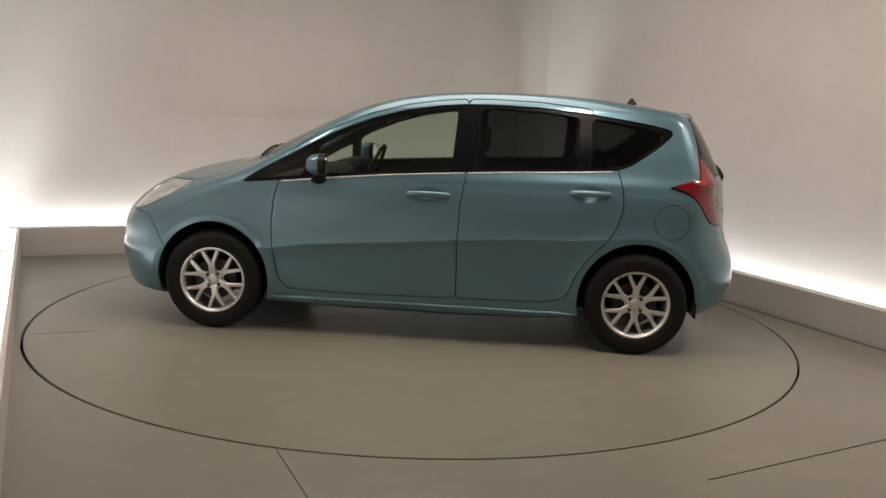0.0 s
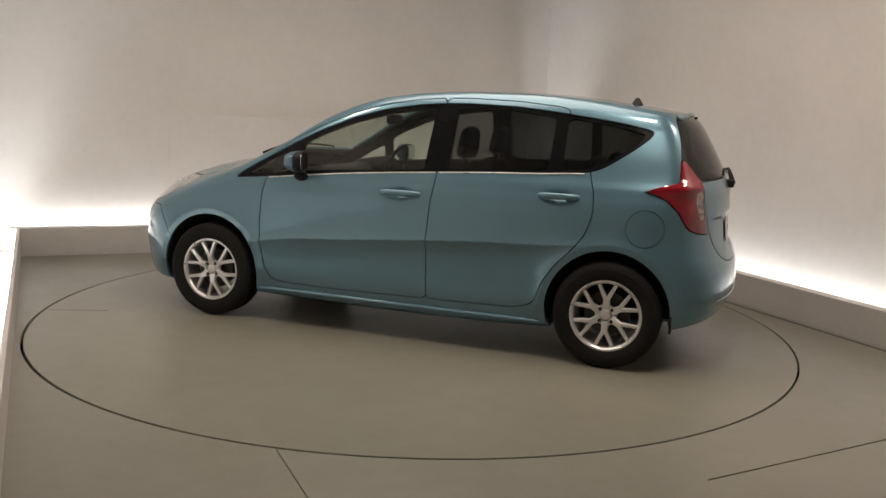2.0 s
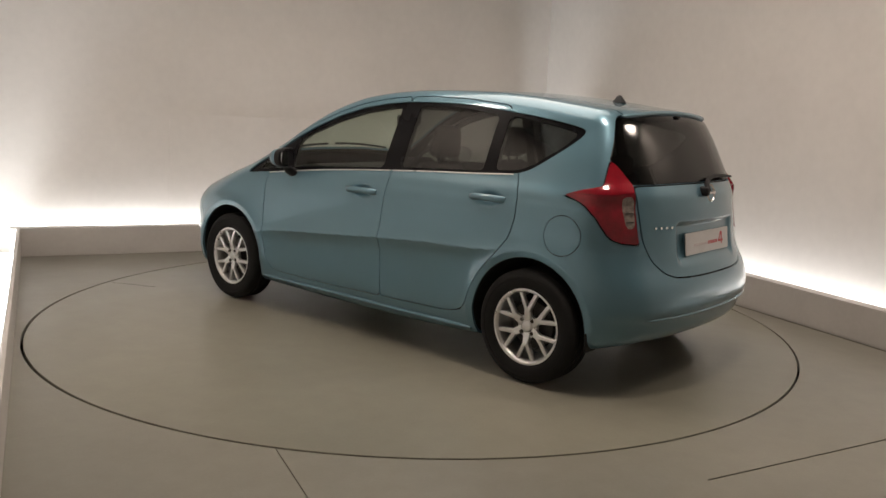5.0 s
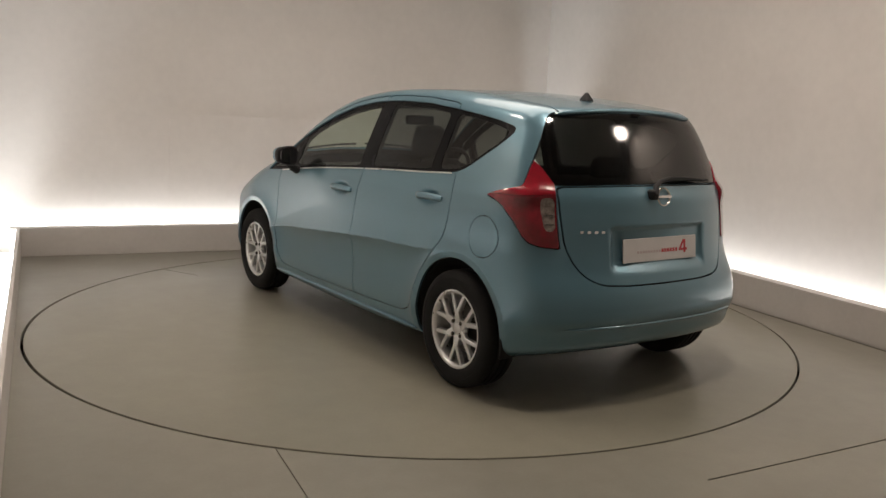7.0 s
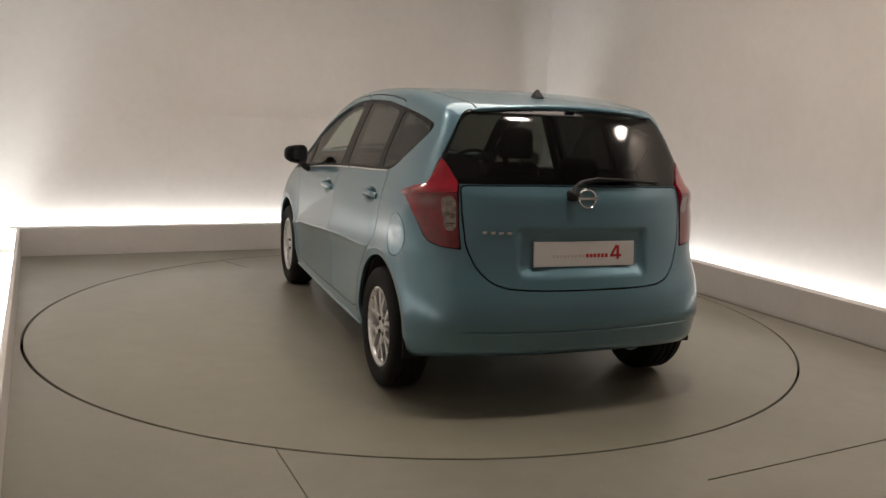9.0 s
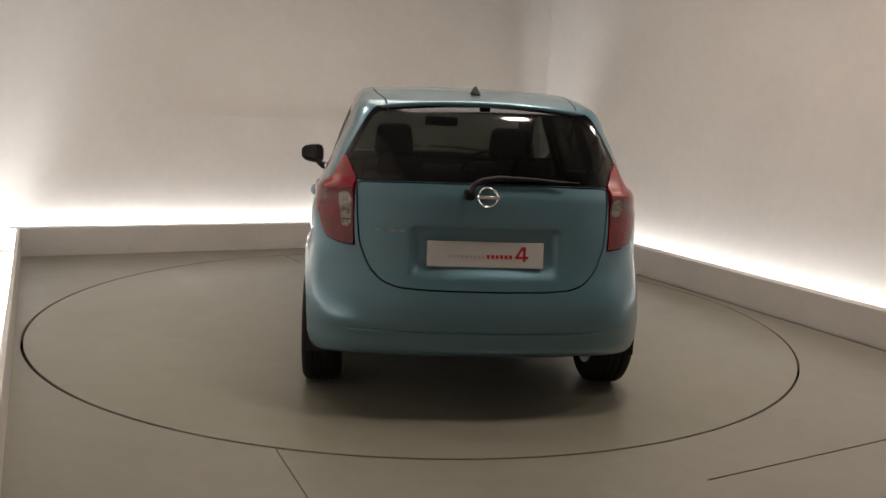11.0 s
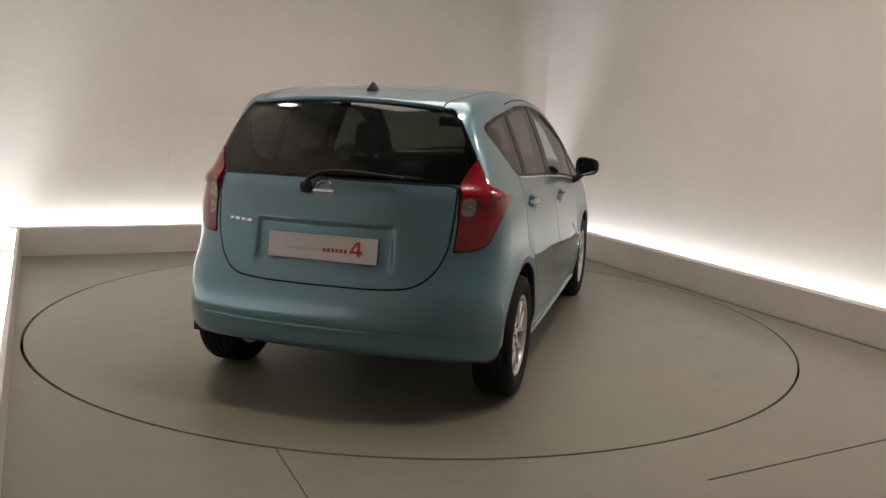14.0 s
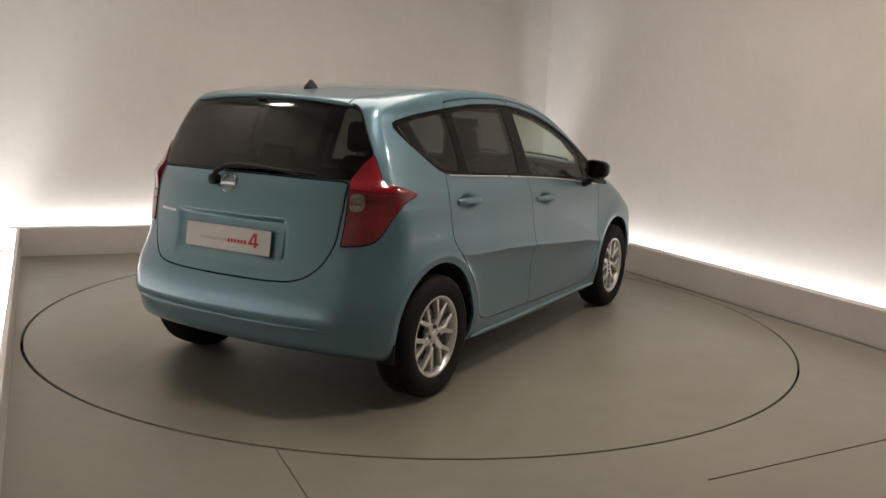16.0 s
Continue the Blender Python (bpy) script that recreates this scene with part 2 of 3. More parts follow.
# ---- turntable ----
turntable = new("turntable")
disc = lathe([(0.0, -0.03), (R_TABLE, -0.03), (R_TABLE, -0.002), (R_TABLE - 0.002, 0.0), (0.0, 0.0)], 256)
bmesh.ops.transform(disc, matrix=pose(0, 0, 0, 90), verts=disc.verts[:])
part("deck", disc, M_TABLE, turntable)
part("hub_column", rbox((0, 0, -0.075), (0.5, 0.5, 0.09), 0.01), M_DARK, turntable)
# a short radial seam near the rim, at its angle from the car's heading
seam = part("seam_strip", rbox((2.25, 0, 0.0), (0.38, 0.005, 0.001)), M_DARK, turntable)
seam.matrix_local = pose(0, 0, 0, 0, 0, 26.4)
tagged(turntable, "round grey-beige painted turntable set flush in the floor", "turntable")

# ---- the car: body surface ----
def curve_fn(knots):
    """A smooth function through (x, value) knots."""
    k = np.array(sorted(knots), float)
    x, y = k[:, 0], k[:, 1]
    s = np.diff(y) / np.diff(x)
    m = np.empty_like(y)
    m[0], m[-1] = s[0], s[-1]
    h = np.diff(x)
    m[1:-1] = (s[:-1] * h[1:] + s[1:] * h[:-1]) / (h[1:] + h[:-1])

    def fn(v):
        v = np.clip(v, x[0], x[-1])
        i = np.clip(np.searchsorted(x, v) - 1, 0, len(x) - 2)
        t = (v - x[i]) / h[i]
        return ((1 + 2 * t) * (1 - t) ** 2 * y[i] + t * (1 - t) ** 2 * h[i] * m[i] + t * t * (3 - 2 * t) * y[i + 1] + t * t * (t - 1) * h[i] * m[i + 1])
    return fn


TOP = curve_fn([(2.14, 0.56), (2.06, 0.72), (1.94, 0.82), (1.79, 0.895), (1.62, 0.955), (1.42, 1.005), (1.24, 1.045), (1.12, 1.10), (0.93, 1.20), (0.77, 1.282),
                (0.54, 1.388), (0.31, 1.462), (0.04, 1.512), (-0.27, 1.537), (-0.54, 1.541), (-0.85, 1.536), (-1.07, 1.52), (-1.3, 1.494), (-1.53, 1.463), (-1.7, 1.435), (-2.1, 1.38)])
SECTION = curve_fn([(0.0, 0.74), (0.15, 0.775), (0.22, 0.802), (0.30, 0.815), (0.45, 0.818), (0.6, 0.818), (0.75, 0.814), (0.88, 0.813), (0.93, 0.808), (0.97, 0.798), (1.01, 0.788), (1.06, 0.767),
                    (1.2, 0.72), (1.35, 0.661), (1.45, 0.62), (1.56, 0.57)])
PLAN_LOW = curve_fn([(-2.1, 0.85), (-1.9, 0.905), (-1.7, 0.96), (-1.45, 0.994), (-1.2, 1.0), (1.2, 1.0), (1.5, 0.998), (1.75, 0.97), (1.95, 0.90), (2.2, 0.78)])
PLAN_HIGH = curve_fn([(-2.1, 0.72), (-1.9, 0.785), (-1.7, 0.874), (-1.45, 0.945), (-1.1, 0.985), (-0.6, 1.0), (0.4, 1.0), (1.0, 1.01), (1.5, 0.995), (1.75, 0.95), (2.2, 0.78)])
REAR = curve_fn([(0.15, -1.86), (0.25, -1.905), (0.33, -1.935), (0.40, -1.955), (0.43, -1.972), (0.5, -1.976), (0.57, -1.966), (0.62, -1.95), (0.67, -1.932), (0.73, -1.918), (0.8, -1.91), (0.95, -1.898),
                 (1.03, -1.886), (1.07, -1.868), (1.2, -1.802), (1.32, -1.735), (1.42, -1.668), (1.5, -1.605), (1.6, -1.51)])
FRONT = curve_fn([(0.1, 2.0), (0.2, 2.05), (0.3, 2.085), (0.42, 2.112), (0.47, 2.12), (0.525, 2.108), (0.6, 2.113), (0.7, 2.09), (0.8, 2.02), (1.0, 1.85)])
BOTTOM = curve_fn([(-2.1, 0.30), (-1.8, 0.275), (-1.6, 0.235), (-0.95, 0.185), (0.95, 0.175), (1.6, 0.19), (2.0, 0.21), (2.2, 0.24)])
CREASE = curve_fn([(-1.3, 0.715), (-1.1, 0.695), (-0.95, 0.68), (-0.6, 0.668), (-0.2, 0.642), (0.3, 0.60), (0.79, 0.558), (1.05, 0.515)])
SCOOP = curve_fn([(-1.3, 0.20), (-0.9, 0.24), (-0.54, 0.245), (-0.16, 0.215), (0.24, 0.17), (0.55, 0.11), (0.79, 0.06), (1.05, 0.045)])      # height of the hollow over the crease
SCOOP_OUT = curve_fn([(-1.3, 0.006), (-1.05, 0.016), (-0.6, 0.026), (-0.1, 0.028), (0.3, 0.025), (0.6, 0.02), (0.85, 0.013), (1.05, 0.006)])
BOW = curve_fn([(0.1, 0.085), (0.6, 0.088), (0.7, 0.105), (0.85, 0.122), (1.05, 0.138), (1.3, 0.135), (1.6, 0.125)])
R_ARCH, Z_HUB, X_HUB = 0.352, 0.318, 1.3


def smax(a, b, k):
    h = np.clip(0.5 + 0.5 * (a - b) / k, 0, 1)
    return b + (a - b) * h + k * h * (1 - h)


def ease(v):
    v = np.clip(v, 0, 1)
    return v * v * (3 - 2 * v)


HANDLES = ((-0.028, 0.905), (-0.99, 0.955))


def half_width(x, z, dent=1.0):
    up = np.clip((z - 0.95) / 0.4, 0, 1)
    w = SECTION(z) * (PLAN_LOW(x) * (1 - up) + PLAN_HIGH(x) * up)
    over = z - CREASE(x)
    along = np.clip((1.05 - x) / 0.12, 0, 1) * np.clip((x + 1.22) / 0.15, 0, 1)
    deep, out = SCOOP(x), SCOOP_OUT(x)
    ramp = 0.5 * ((1 - over / deep) + np.sqrt((1 - over / deep) ** 2 + 0.012))
    above = out * ramp + 0.009 * np.exp(-np.clip(over, 0, 1) / 0.028)
    below = (out + 0.009) * np.exp(np.clip(over, -1, 0) / 0.05)
    soft = np.clip(0.5 + over / 0.012, 0, 1)
    w = w + along * (soft * above + (1 - soft) * below)
    for xm, zm in HANDLES:
        e = np.clip(1 - np.hypot((x - xm) / 0.115, (z - zm) / 0.055), 0, 1)
        w = w - 0.022 * dent * e * e * (3 - 2 * e)
    for hub in (-X_HUB, X_HUB):
        r = np.hypot(x - hub, z - Z_HUB)
        w = w + 0.024 * np.exp(-np.clip(r - 0.393, 0, 1) / 0.06) * np.clip(1 - (0.393 - r) / 0.2, 0.5, 1) * np.clip((z - 0.2) / 0.15, 0, 1)
    return w


def body_f(p):
    """Signed function of the body: negative inside."""
    x, y, z = p[..., 0], np.abs(p[..., 1]), p[..., 2]
    fore = np.clip((x - 0.2) / 0.6, 0, 1)
    xs = x + (0.13 * fore) * y * y
    slope = np.clip((TOP(xs - 0.02) - TOP(xs + 0.02)) / 0.04, -2, 2)
    top = (z - TOP(xs) + (0.02 + 0.025 * fore) * (y / 0.6) ** 2 + 0.05 * np.clip((x - 1.2) / 0.4, 0, 1) * (y / 0.7) ** 4) / np.sqrt(1 + slope ** 2)
    side = y - half_width(x, z)
    hollow = ease((0.897 - z) / 0.03) * ease((z - 0.655) / 0.07) * ease((0.352 - y) / 0.045)
    rear = (REAR(z) + 0.026 * hollow + BOW(z) * (y / 0.6) ** 2.4 - x) / np.where(z > 1.06, 1.15, 1.0)
    front = x - FRONT(z) + 0.30 * (y / 0.8) ** 2.4
    low = BOTTOM(x) - z
    high = np.clip((z - 0.75) / 0.35, 0, 1)
    f = smax(top, side, 0.075)
    f = smax(f, rear, 0.16 - 0.10 * high)
    f = smax(f, front, 0.16)
    return smax(f, low, 0.06)


def body_grid(nx=236, ny=84, nz=146):
    """The body's surface as triangles: points, normals, faces."""
    lo_in, hi_in = np.array([-1.45, -0.45, 0.42]), np.array([1.45, 0.45, 0.72])
    lo_out, hi_out = np.array([-2.3, -1.1, -0.1]), np.array([2.4, 1.1, 1.8])
    n = np.array([nx, ny, nz])
    index, coords, quads = {}, [], []

    def vid(i, j, k):
        key = (i, j, k)
        if key not in index:
            index[key] = len(coords)
            coords.append(key)
        return index[key]
    for ax in range(3):
        b, c = [(1, 2), (2, 0), (0, 1)][ax]
        for end in (0, n[ax]):
            for i in range(n[b]):
                for j in range(n[c]):
                    q = []
                    for di, dj in ((0, 0), (1, 0), (1, 1), (0, 1)):
                        key = [0, 0, 0]
                        key[ax], key[b], key[c] = int(end), i + di, j + dj
                        q.append(vid(*key))
                    quads.append(q if end else q[::-1])
    u = np.array(coords) / n
    a, b = lo_in + u * (hi_in - lo_in), lo_out + u * (hi_out - lo_out)
    t0, t1 = np.zeros(len(a)), np.ones(len(a))
    for _ in range(26):
        t = (t0 + t1) / 2
        out = body_f(a + (b - a) * t[:, None]) > 0
        t1, t0 = np.where(out, t, t1), np.where(out, t0, t)
    p = a + (b - a) * t0[:, None]
    e = 0.004
    g = np.stack([body_f(p + d) - body_f(p - d) for d in np.eye(3) * e], 1)
    g /= np.linalg.norm(g, axis=1)[:, None]
    q = np.array(quads)
    return p, g, np.concatenate([q[:, [0, 1, 2]], q[:, [0, 2, 3]]])


P, N, BODY = body_grid()


def cut(tris, g):
    """Splits triangles along g = 0 (g: a value for each point); gives those within (g < 0) and those without."""
    global P, N
    s = g[tris]
    neg = (s < 0).sum(1)
    inside, outside = [tris[neg == 3]], [tris[neg == 0]]
    for count, lone_side, rest_side in ((1, inside, outside), (2, outside, inside)):
        t, v = tris[neg == count], s[neg == count]
        if not len(t):
            continue
        lone = np.argmax(v < 0, 1) if count == 1 else np.argmax(v >= 0, 1)
        r = np.arange(len(t))
        a, b, c = t[r, lone], t[r, (lone + 1) % 3], t[r, (lone + 2) % 3]
        ends = np.concatenate([np.stack([a, b], 1), np.stack([a, c], 1)])
        key = np.sort(ends, 1)
        uniq, inv = np.unique(key, axis=0, return_inverse=True)
        inv = inv.reshape(-1)
        w = g[uniq[:, 0]] / (g[uniq[:, 0]] - g[uniq[:, 1]])
        base = len(P)
        P = np.concatenate([P, P[uniq[:, 0]] + (P[uniq[:, 1]] - P[uniq[:, 0]]) * w[:, None]])
        nn = N[uniq[:, 0]] + (N[uniq[:, 1]] - N[uniq[:, 0]]) * w[:, None]
        N = np.concatenate([N, nn / np.linalg.norm(nn, axis=1)[:, None]])
        ab, ac = base + inv[:len(t)], base + inv[len(t):]
        lone_side.append(np.stack([a, ab, ac], 1))
        rest_side += [np.stack([ab, b, c], 1), np.stack([ab, c, ac], 1)]
    # points made twice along a shared edge are merged
    return weld(np.concatenate(inside)), weld(np.concatenate(outside))


def weld(t):
    if not len(t):
        return t
    ids = np.unique(t)
    _, first, inv = np.unique(np.round(P[ids], 6), axis=0, return_index=True, return_inverse=True)
    remap = np.arange(len(P))
    remap[ids] = ids[first[inv.reshape(-1)]]
    t = remap[t]
    return t[(t[:, 0] != t[:, 1]) & (t[:, 1] != t[:, 2]) & (t[:, 0] != t[:, 2])]


def polygon(a, b, points, mask=None):
    """Signed distance in the plane of a and b to a closed outline; far outside where mask fails."""
    q = np.stack([a, b], 1)
    pts = np.array(points, float)
    d = np.full(len(q), 1e9)
    odd = np.zeros(len(q), bool)
    for s, e in zip(pts, np.roll(pts, -1, 0)):
        v, w = e - s, q - s
        h = np.clip((w @ v) / (v @ v), 0, 1)
        d = np.minimum(d, np.hypot(*(w - h[:, None] * v).T))
        odd ^= ((s[1] > q[:, 1]) != (e[1] > q[:, 1])) & (q[:, 0] < (e[0] - s[0]) * (q[:, 1] - s[1]) / (e[1] - s[1] + 1e-12) + s[0])
    g = np.where(odd, -d, d)
    return g if mask is None else np.where(mask, g, np.abs(g) + 0.05)


def rounded(points, times=2):
    """Corner cutting, so that an outline turns softly."""
    p = np.array(points, float)
    for _ in range(times):
        n = np.roll(p, -1, 0)
        w = np.minimum(0.2, 0.02 / (np.hypot(*(n - p).T) + 1e-9))[:, None]
        p = np.stack([p * (1 - w) + n * w, p * w + n * (1 - w)], 1).reshape(-1, 2)
    return p


def side_g(points, soft=2):
    return polygon(P[:, 0], P[:, 2], rounded(points, soft) if soft else points, (np.abs(P[:, 1]) > 0.4) & (np.abs(N[:, 1]) > 0.3))


def rear_g(points, soft=1):
    return polygon(np.abs(P[:, 1]), P[:, 2], rounded(points, soft) if soft else points, (P[:, 0] < -1.45) & (N[:, 0] < -0.12))


def top_g(points, soft=1):
    return polygon(P[:, 0], np.abs(P[:, 1]), rounded(points, soft) if soft else points, (N[:, 2] > 0.2) & (P[:, 2] > 0.6))


GAP = 0.0029


def take(tris, g_of, gap=GAP):
    """Cuts a panel out, with an open gap round it: (panel, rest)."""
    panel, rest = cut(tris, g_of() + gap)
    if gap:
        _, rest = cut(rest, g_of() - gap)
    return panel, rest


car = new("car")
tagged(car, "light blue metallic five-door hatchback car on the turntable", "car")


def skin(name, tris, material, parent=None, label="", rim=0.015, lift=0.0, ridge=0.0):
    """A body panel with a turned-in rim, as one mesh."""
    ids, inv = np.unique(tris, return_inverse=True)
    t = inv.reshape(tris.shape)
    p, n = P[ids], N[ids]
    if ridge:
        h = (p[:, 2] - 1.036) / 0.045
        up = ridge * np.exp(-h * h)
        n = n - (-2 * h / 0.045 * up)[:, None] * (np.array([0, 0, 1.0]) - n * n[:, 2:])
        n /= np.linalg.norm(n, axis=1)[:, None]
        p = p + N[ids] * up[:, None]
    p = p + N[ids] * lift
    faces = t.tolist()
    loop_n = n[t.reshape(-1)]
    verts = p
    if rim:
        e = np.concatenate([t[:, [0, 1]], t[:, [1, 2]], t[:, [2, 0]]])
        key = np.sort(e, 1)
        _, first, count = np.unique(key, axis=0, return_index=True, return_counts=True)
        edge = e[first[count == 1]]
        m = len(p)
        verts = np.concatenate([p, p - n * rim])
        quads = np.stack([edge[:, 1], edge[:, 0], edge[:, 0] + m, edge[:, 1] + m], 1)
        fn = np.cross(p[edge[:, 0]] - p[edge[:, 1]], -n[edge[:, 1]])
        fn /= np.linalg.norm(fn, axis=1)[:, None] + 1e-12
        faces += quads.tolist()
        loop_n = np.concatenate([loop_n, np.repeat(fn, 4, 0)])
    me = bpy.data.meshes.new(name)
    me.from_pydata(verts.tolist(), [], faces)
    me.polygons.foreach_set("use_smooth", [True] * len(faces))
    me.normals_split_custom_set(loop_n.tolist())
    me.materials.append(material)
    ob = new(name, me)
    ob.parent = parent or car
    return tagged(ob, label) if label else ob


def halves(tris):
    left = P[tris].mean(1)[:, 1] > 0
    return tris[left], tris[~left]


# ---- the car: points on its surface ----
def on_side(x, z, sign=1):
    return sign * float(half_width(np.array(x), np.array(z), 0.0))


def on_rear(y, z):
    lo, hi = -2.3, -1.3
    for _ in range(30):
        mid = (lo + hi) / 2
        if body_f(np.array([mid, y, z])) > 0:
            lo = mid
        else:
            hi = mid
    return lo


def on_top(x, y):
    lo, hi = 0.8, 1.8
    for _ in range(30):
        mid = (lo + hi) / 2
        if body_f(np.array([x, y, mid])) < 0:
            lo = mid
        else:
            hi = mid
    return lo


# wheel arches
def arch_g():
    r = np.minimum(np.hypot(P[:, 0] - X_HUB, (P[:, 2] - Z_HUB) / 1.02), np.hypot(P[:, 0] + X_HUB, (P[:, 2] - Z_HUB) / 1.02)) - R_ARCH
    return np.where(np.abs(P[:, 1]) > 0.5, r, np.abs(r) + 0.05)


_, rest = cut(BODY, arch_g())

# side windows: a black surround with the panes set in it
DLO = [(1.13, 0.925), (0.87, 0.948), (0.66, 0.972), (0.39, 1.0), (0.18, 1.018), (-0.23, 1.046), (-0.57, 1.066), (-0.83, 1.078), (-1.14, 1.096), (-1.22, 1.125), (-1.30, 1.178),
       (-1.38, 1.235), (-1.45, 1.295), (-1.475, 1.33), (-1.45, 1.352), (-1.32, 1.378), (-1.15, 1.402), (-0.95, 1.425), (-0.68, 1.45), (-0.41, 1.456), (-0.22, 1.452), (-0.06, 1.438),
       (0.14, 1.405), (0.35, 1.345), (0.55, 1.262), (0.72, 1.175), (0.88, 1.085), (1.05, 0.985)]
surround, rest = take(rest, lambda: side_g(DLO, 1), 0.0)
panes = {}
for name, pts in (("quarter_light", [(1.04, 0.955), (0.745, 0.985), (0.73, 1.13), (0.88, 1.06)]),
                  ("front", [(0.675, 0.997), (0.4, 1.022), (-0.155, 1.058), (-0.175, 1.425), (-0.06, 1.412), (0.14, 1.379), (0.35, 1.32), (0.55, 1.237), (0.66, 1.178)]),
                  ("rear", [(-0.305, 1.07), (-0.905, 1.098), (-0.915, 1.402), (-0.68, 1.43), (-0.41, 1.436), (-0.315, 1.434)]),
                  ("rear_quarter", [(-0.985, 1.105), (-1.13, 1.116), (-1.21, 1.145), (-1.29, 1.2), (-1.37, 1.255), (-1.44, 1.325), (-1.32, 1.355), (-1.14, 1.384), (-0.985, 1.402)])):
    panes[name], surround = take(surround, lambda pts=pts: side_g(pts, 1), 0.0)

# rear window, tailgate and lamps
GATE = [(-0.3, 0.608), (0.27, 0.611), (0.40, 0.618), (0.47, 0.642), (0.53, 0.70), (0.572, 0.80), (0.586, 0.95), (0.588, 1.06), (0.575, 1.076), (0.3, 1.085), (-0.3, 1.09)]
BACKLIGHT = [(-0.3, 1.097), (0.3, 1.092), (0.575, 1.083), (0.598, 1.085), (0.606, 1.1), (0.626, 1.165), (0.645, 1.2), (0.63, 1.225), (0.60, 1.28), (0.563, 1.35), (0.53, 1.40), (0.495, 1.424), (0.2, 1.432), (-0.3, 1.435)]


def lamp_g():
    inner = curve_fn([(0.7, 0.58), (0.80, 0.594), (0.95, 0.600), (1.05, 0.596), (1.08, 0.59), (1.12, 0.605), (1.165, 0.625), (1.21, 0.655)])
    pts = [(-1.455, 1.012), (-1.54, 1.04), (-1.616, 1.062), (-1.634, 1.073), (-1.637, 1.09), (-1.628, 1.205), (-1.65, 1.215), (-2.1, 1.215), (-2.1, 0.785), (-1.80, 0.787), (-1.748, 0.795), (-1.71, 0.812), (-1.688, 0.836), (-1.64, 0.915), (-1.58, 0.973), (-1.52, 0.998)]
    s = polygon(P[:, 0], P[:, 2], pts)
    s = np.maximum(s, inner(P[:, 2]) - np.abs(P[:, 1]))
    return np.where((np.abs(P[:, 1]) > 0.45) & (P[:, 0] < -1.3), s, np.abs(s) + 0.05)


lamps, rest = take(rest, lamp_g, 0.0025)
backlight, rest = take(rest, lambda: rear_g(BACKLIGHT), 0.002)
tailgate, rest = take(rest, lambda: rear_g(GATE), 0.0036)

# doors, filler flap, bonnet, windscreen, bumpers, headlamps
FRONT_DOOR = [(0.87, 1.05), (0.885, 0.99), (0.893, 0.93), (0.92, 0.84), (0.933, 0.70), (0.93, 0.6), (0.912, 0.49), (0.885, 0.36), (0.84, 0.288), (0.75, 0.277), (0.43, 0.272), (-0.218, 0.282), (-0.212, 0.63), (-0.22, 0.86), (-0.238, 0.97), (-0.25, 1.08), (-0.235, 1.483), (-0.06, 1.467), (0.14, 1.434), (0.35, 1.374), (0.55, 1.291), (0.72, 1.204), (0.8, 1.157)]
REAR_DOOR = [(-0.235, 1.483), (-0.25, 1.08), (-0.238, 0.97), (-0.22, 0.86), (-0.212, 0.63), (-0.218, 0.282), (-0.76, 0.294), (-0.85, 0.318), (-0.895, 0.36), (-0.925, 0.46), (-0.995, 0.57), (-1.10, 0.68), (-1.16, 0.77), (-1.188, 0.88), (-1.182, 0.98), (-1.14, 1.13), (-1.0, 1.3), (-0.99, 1.44), (-0.95, 1.456), (-0.68, 1.48), (-0.41, 1.486)]
front_doors, rest = take(rest, lambda: side_g(FRONT_DOOR, 1))
rear_doors, rest = take(rest, lambda: side_g(REAR_DOOR, 1))
flaps, rest = take(rest, lambda: polygon(P[:, 0], P[:, 2], [(-1.478 + 0.103 * math.cos(a * math.tau / 48), 0.812 + 0.103 * math.sin(a * math.tau / 48)) for a in range(48)], (P[:, 1] > 0.5) & (N[:, 1] > 0.3)), 0.0018)
heads, rest = take(rest, lambda: polygon(P[:, 0], P[:, 2], rounded([(1.90, 0.70), (1.84, 0.80), (1.70, 0.895), (1.48, 0.905), (1.56, 0.845), (1.72, 0.75)], 1), (np.abs(P[:, 1]) > 0.42) & (P[:, 0] > 1.3)))
screen, rest = take(rest, lambda: top_g([(1.13, -0.3), (1.13, 0.1), (1.08, 0.45), (1.0, 0.665), (0.75, 0.62), (0.5, 0.575), (0.34, 0.545), (0.38, 0.2), (0.39, -0.3)]), 0.002)
bonnet, rest = take(rest, lambda: top_g([(1.16, -0.3), (1.16, 0.1), (1.11, 0.45), (1.05, 0.66), (1.35, 0.66), (1.6, 0.60), (1.8, 0.52), (1.95, 0.4), (2.0, 0.1), (2.0, -0.3)]))
roof, rest = take(rest, lambda: top_g([(0.33, -0.3), (0.32, 0.2), (0.28, 0.50), (0.0, 0.525), (-0.6, 0.53), (-1.2, 0.505), (-1.60, 0.455), (-1.60, -0.3)]), 0.004)


def rear_bumper_g():
    pts = [(-1.80, 0.80), (-1.745, 0.74), (-1.60, 0.55), (-1.60, 0.1), (-2.3, 0.1), (-2.3, 0.80)]
    s = polygon(P[:, 0], P[:, 2], pts)
    return s


def front_bumper_g():
    return polygon(P[:, 0], P[:, 2], [(1.60, 0.50), (1.72, 0.70), (2.3, 0.72), (2.3, 0.1), (1.60, 0.1)])


rear_bumper, rest = take(rest, rear_bumper_g, 0.0)
front_bumper, rest = take(rest, front_bumper_g, 0.002)

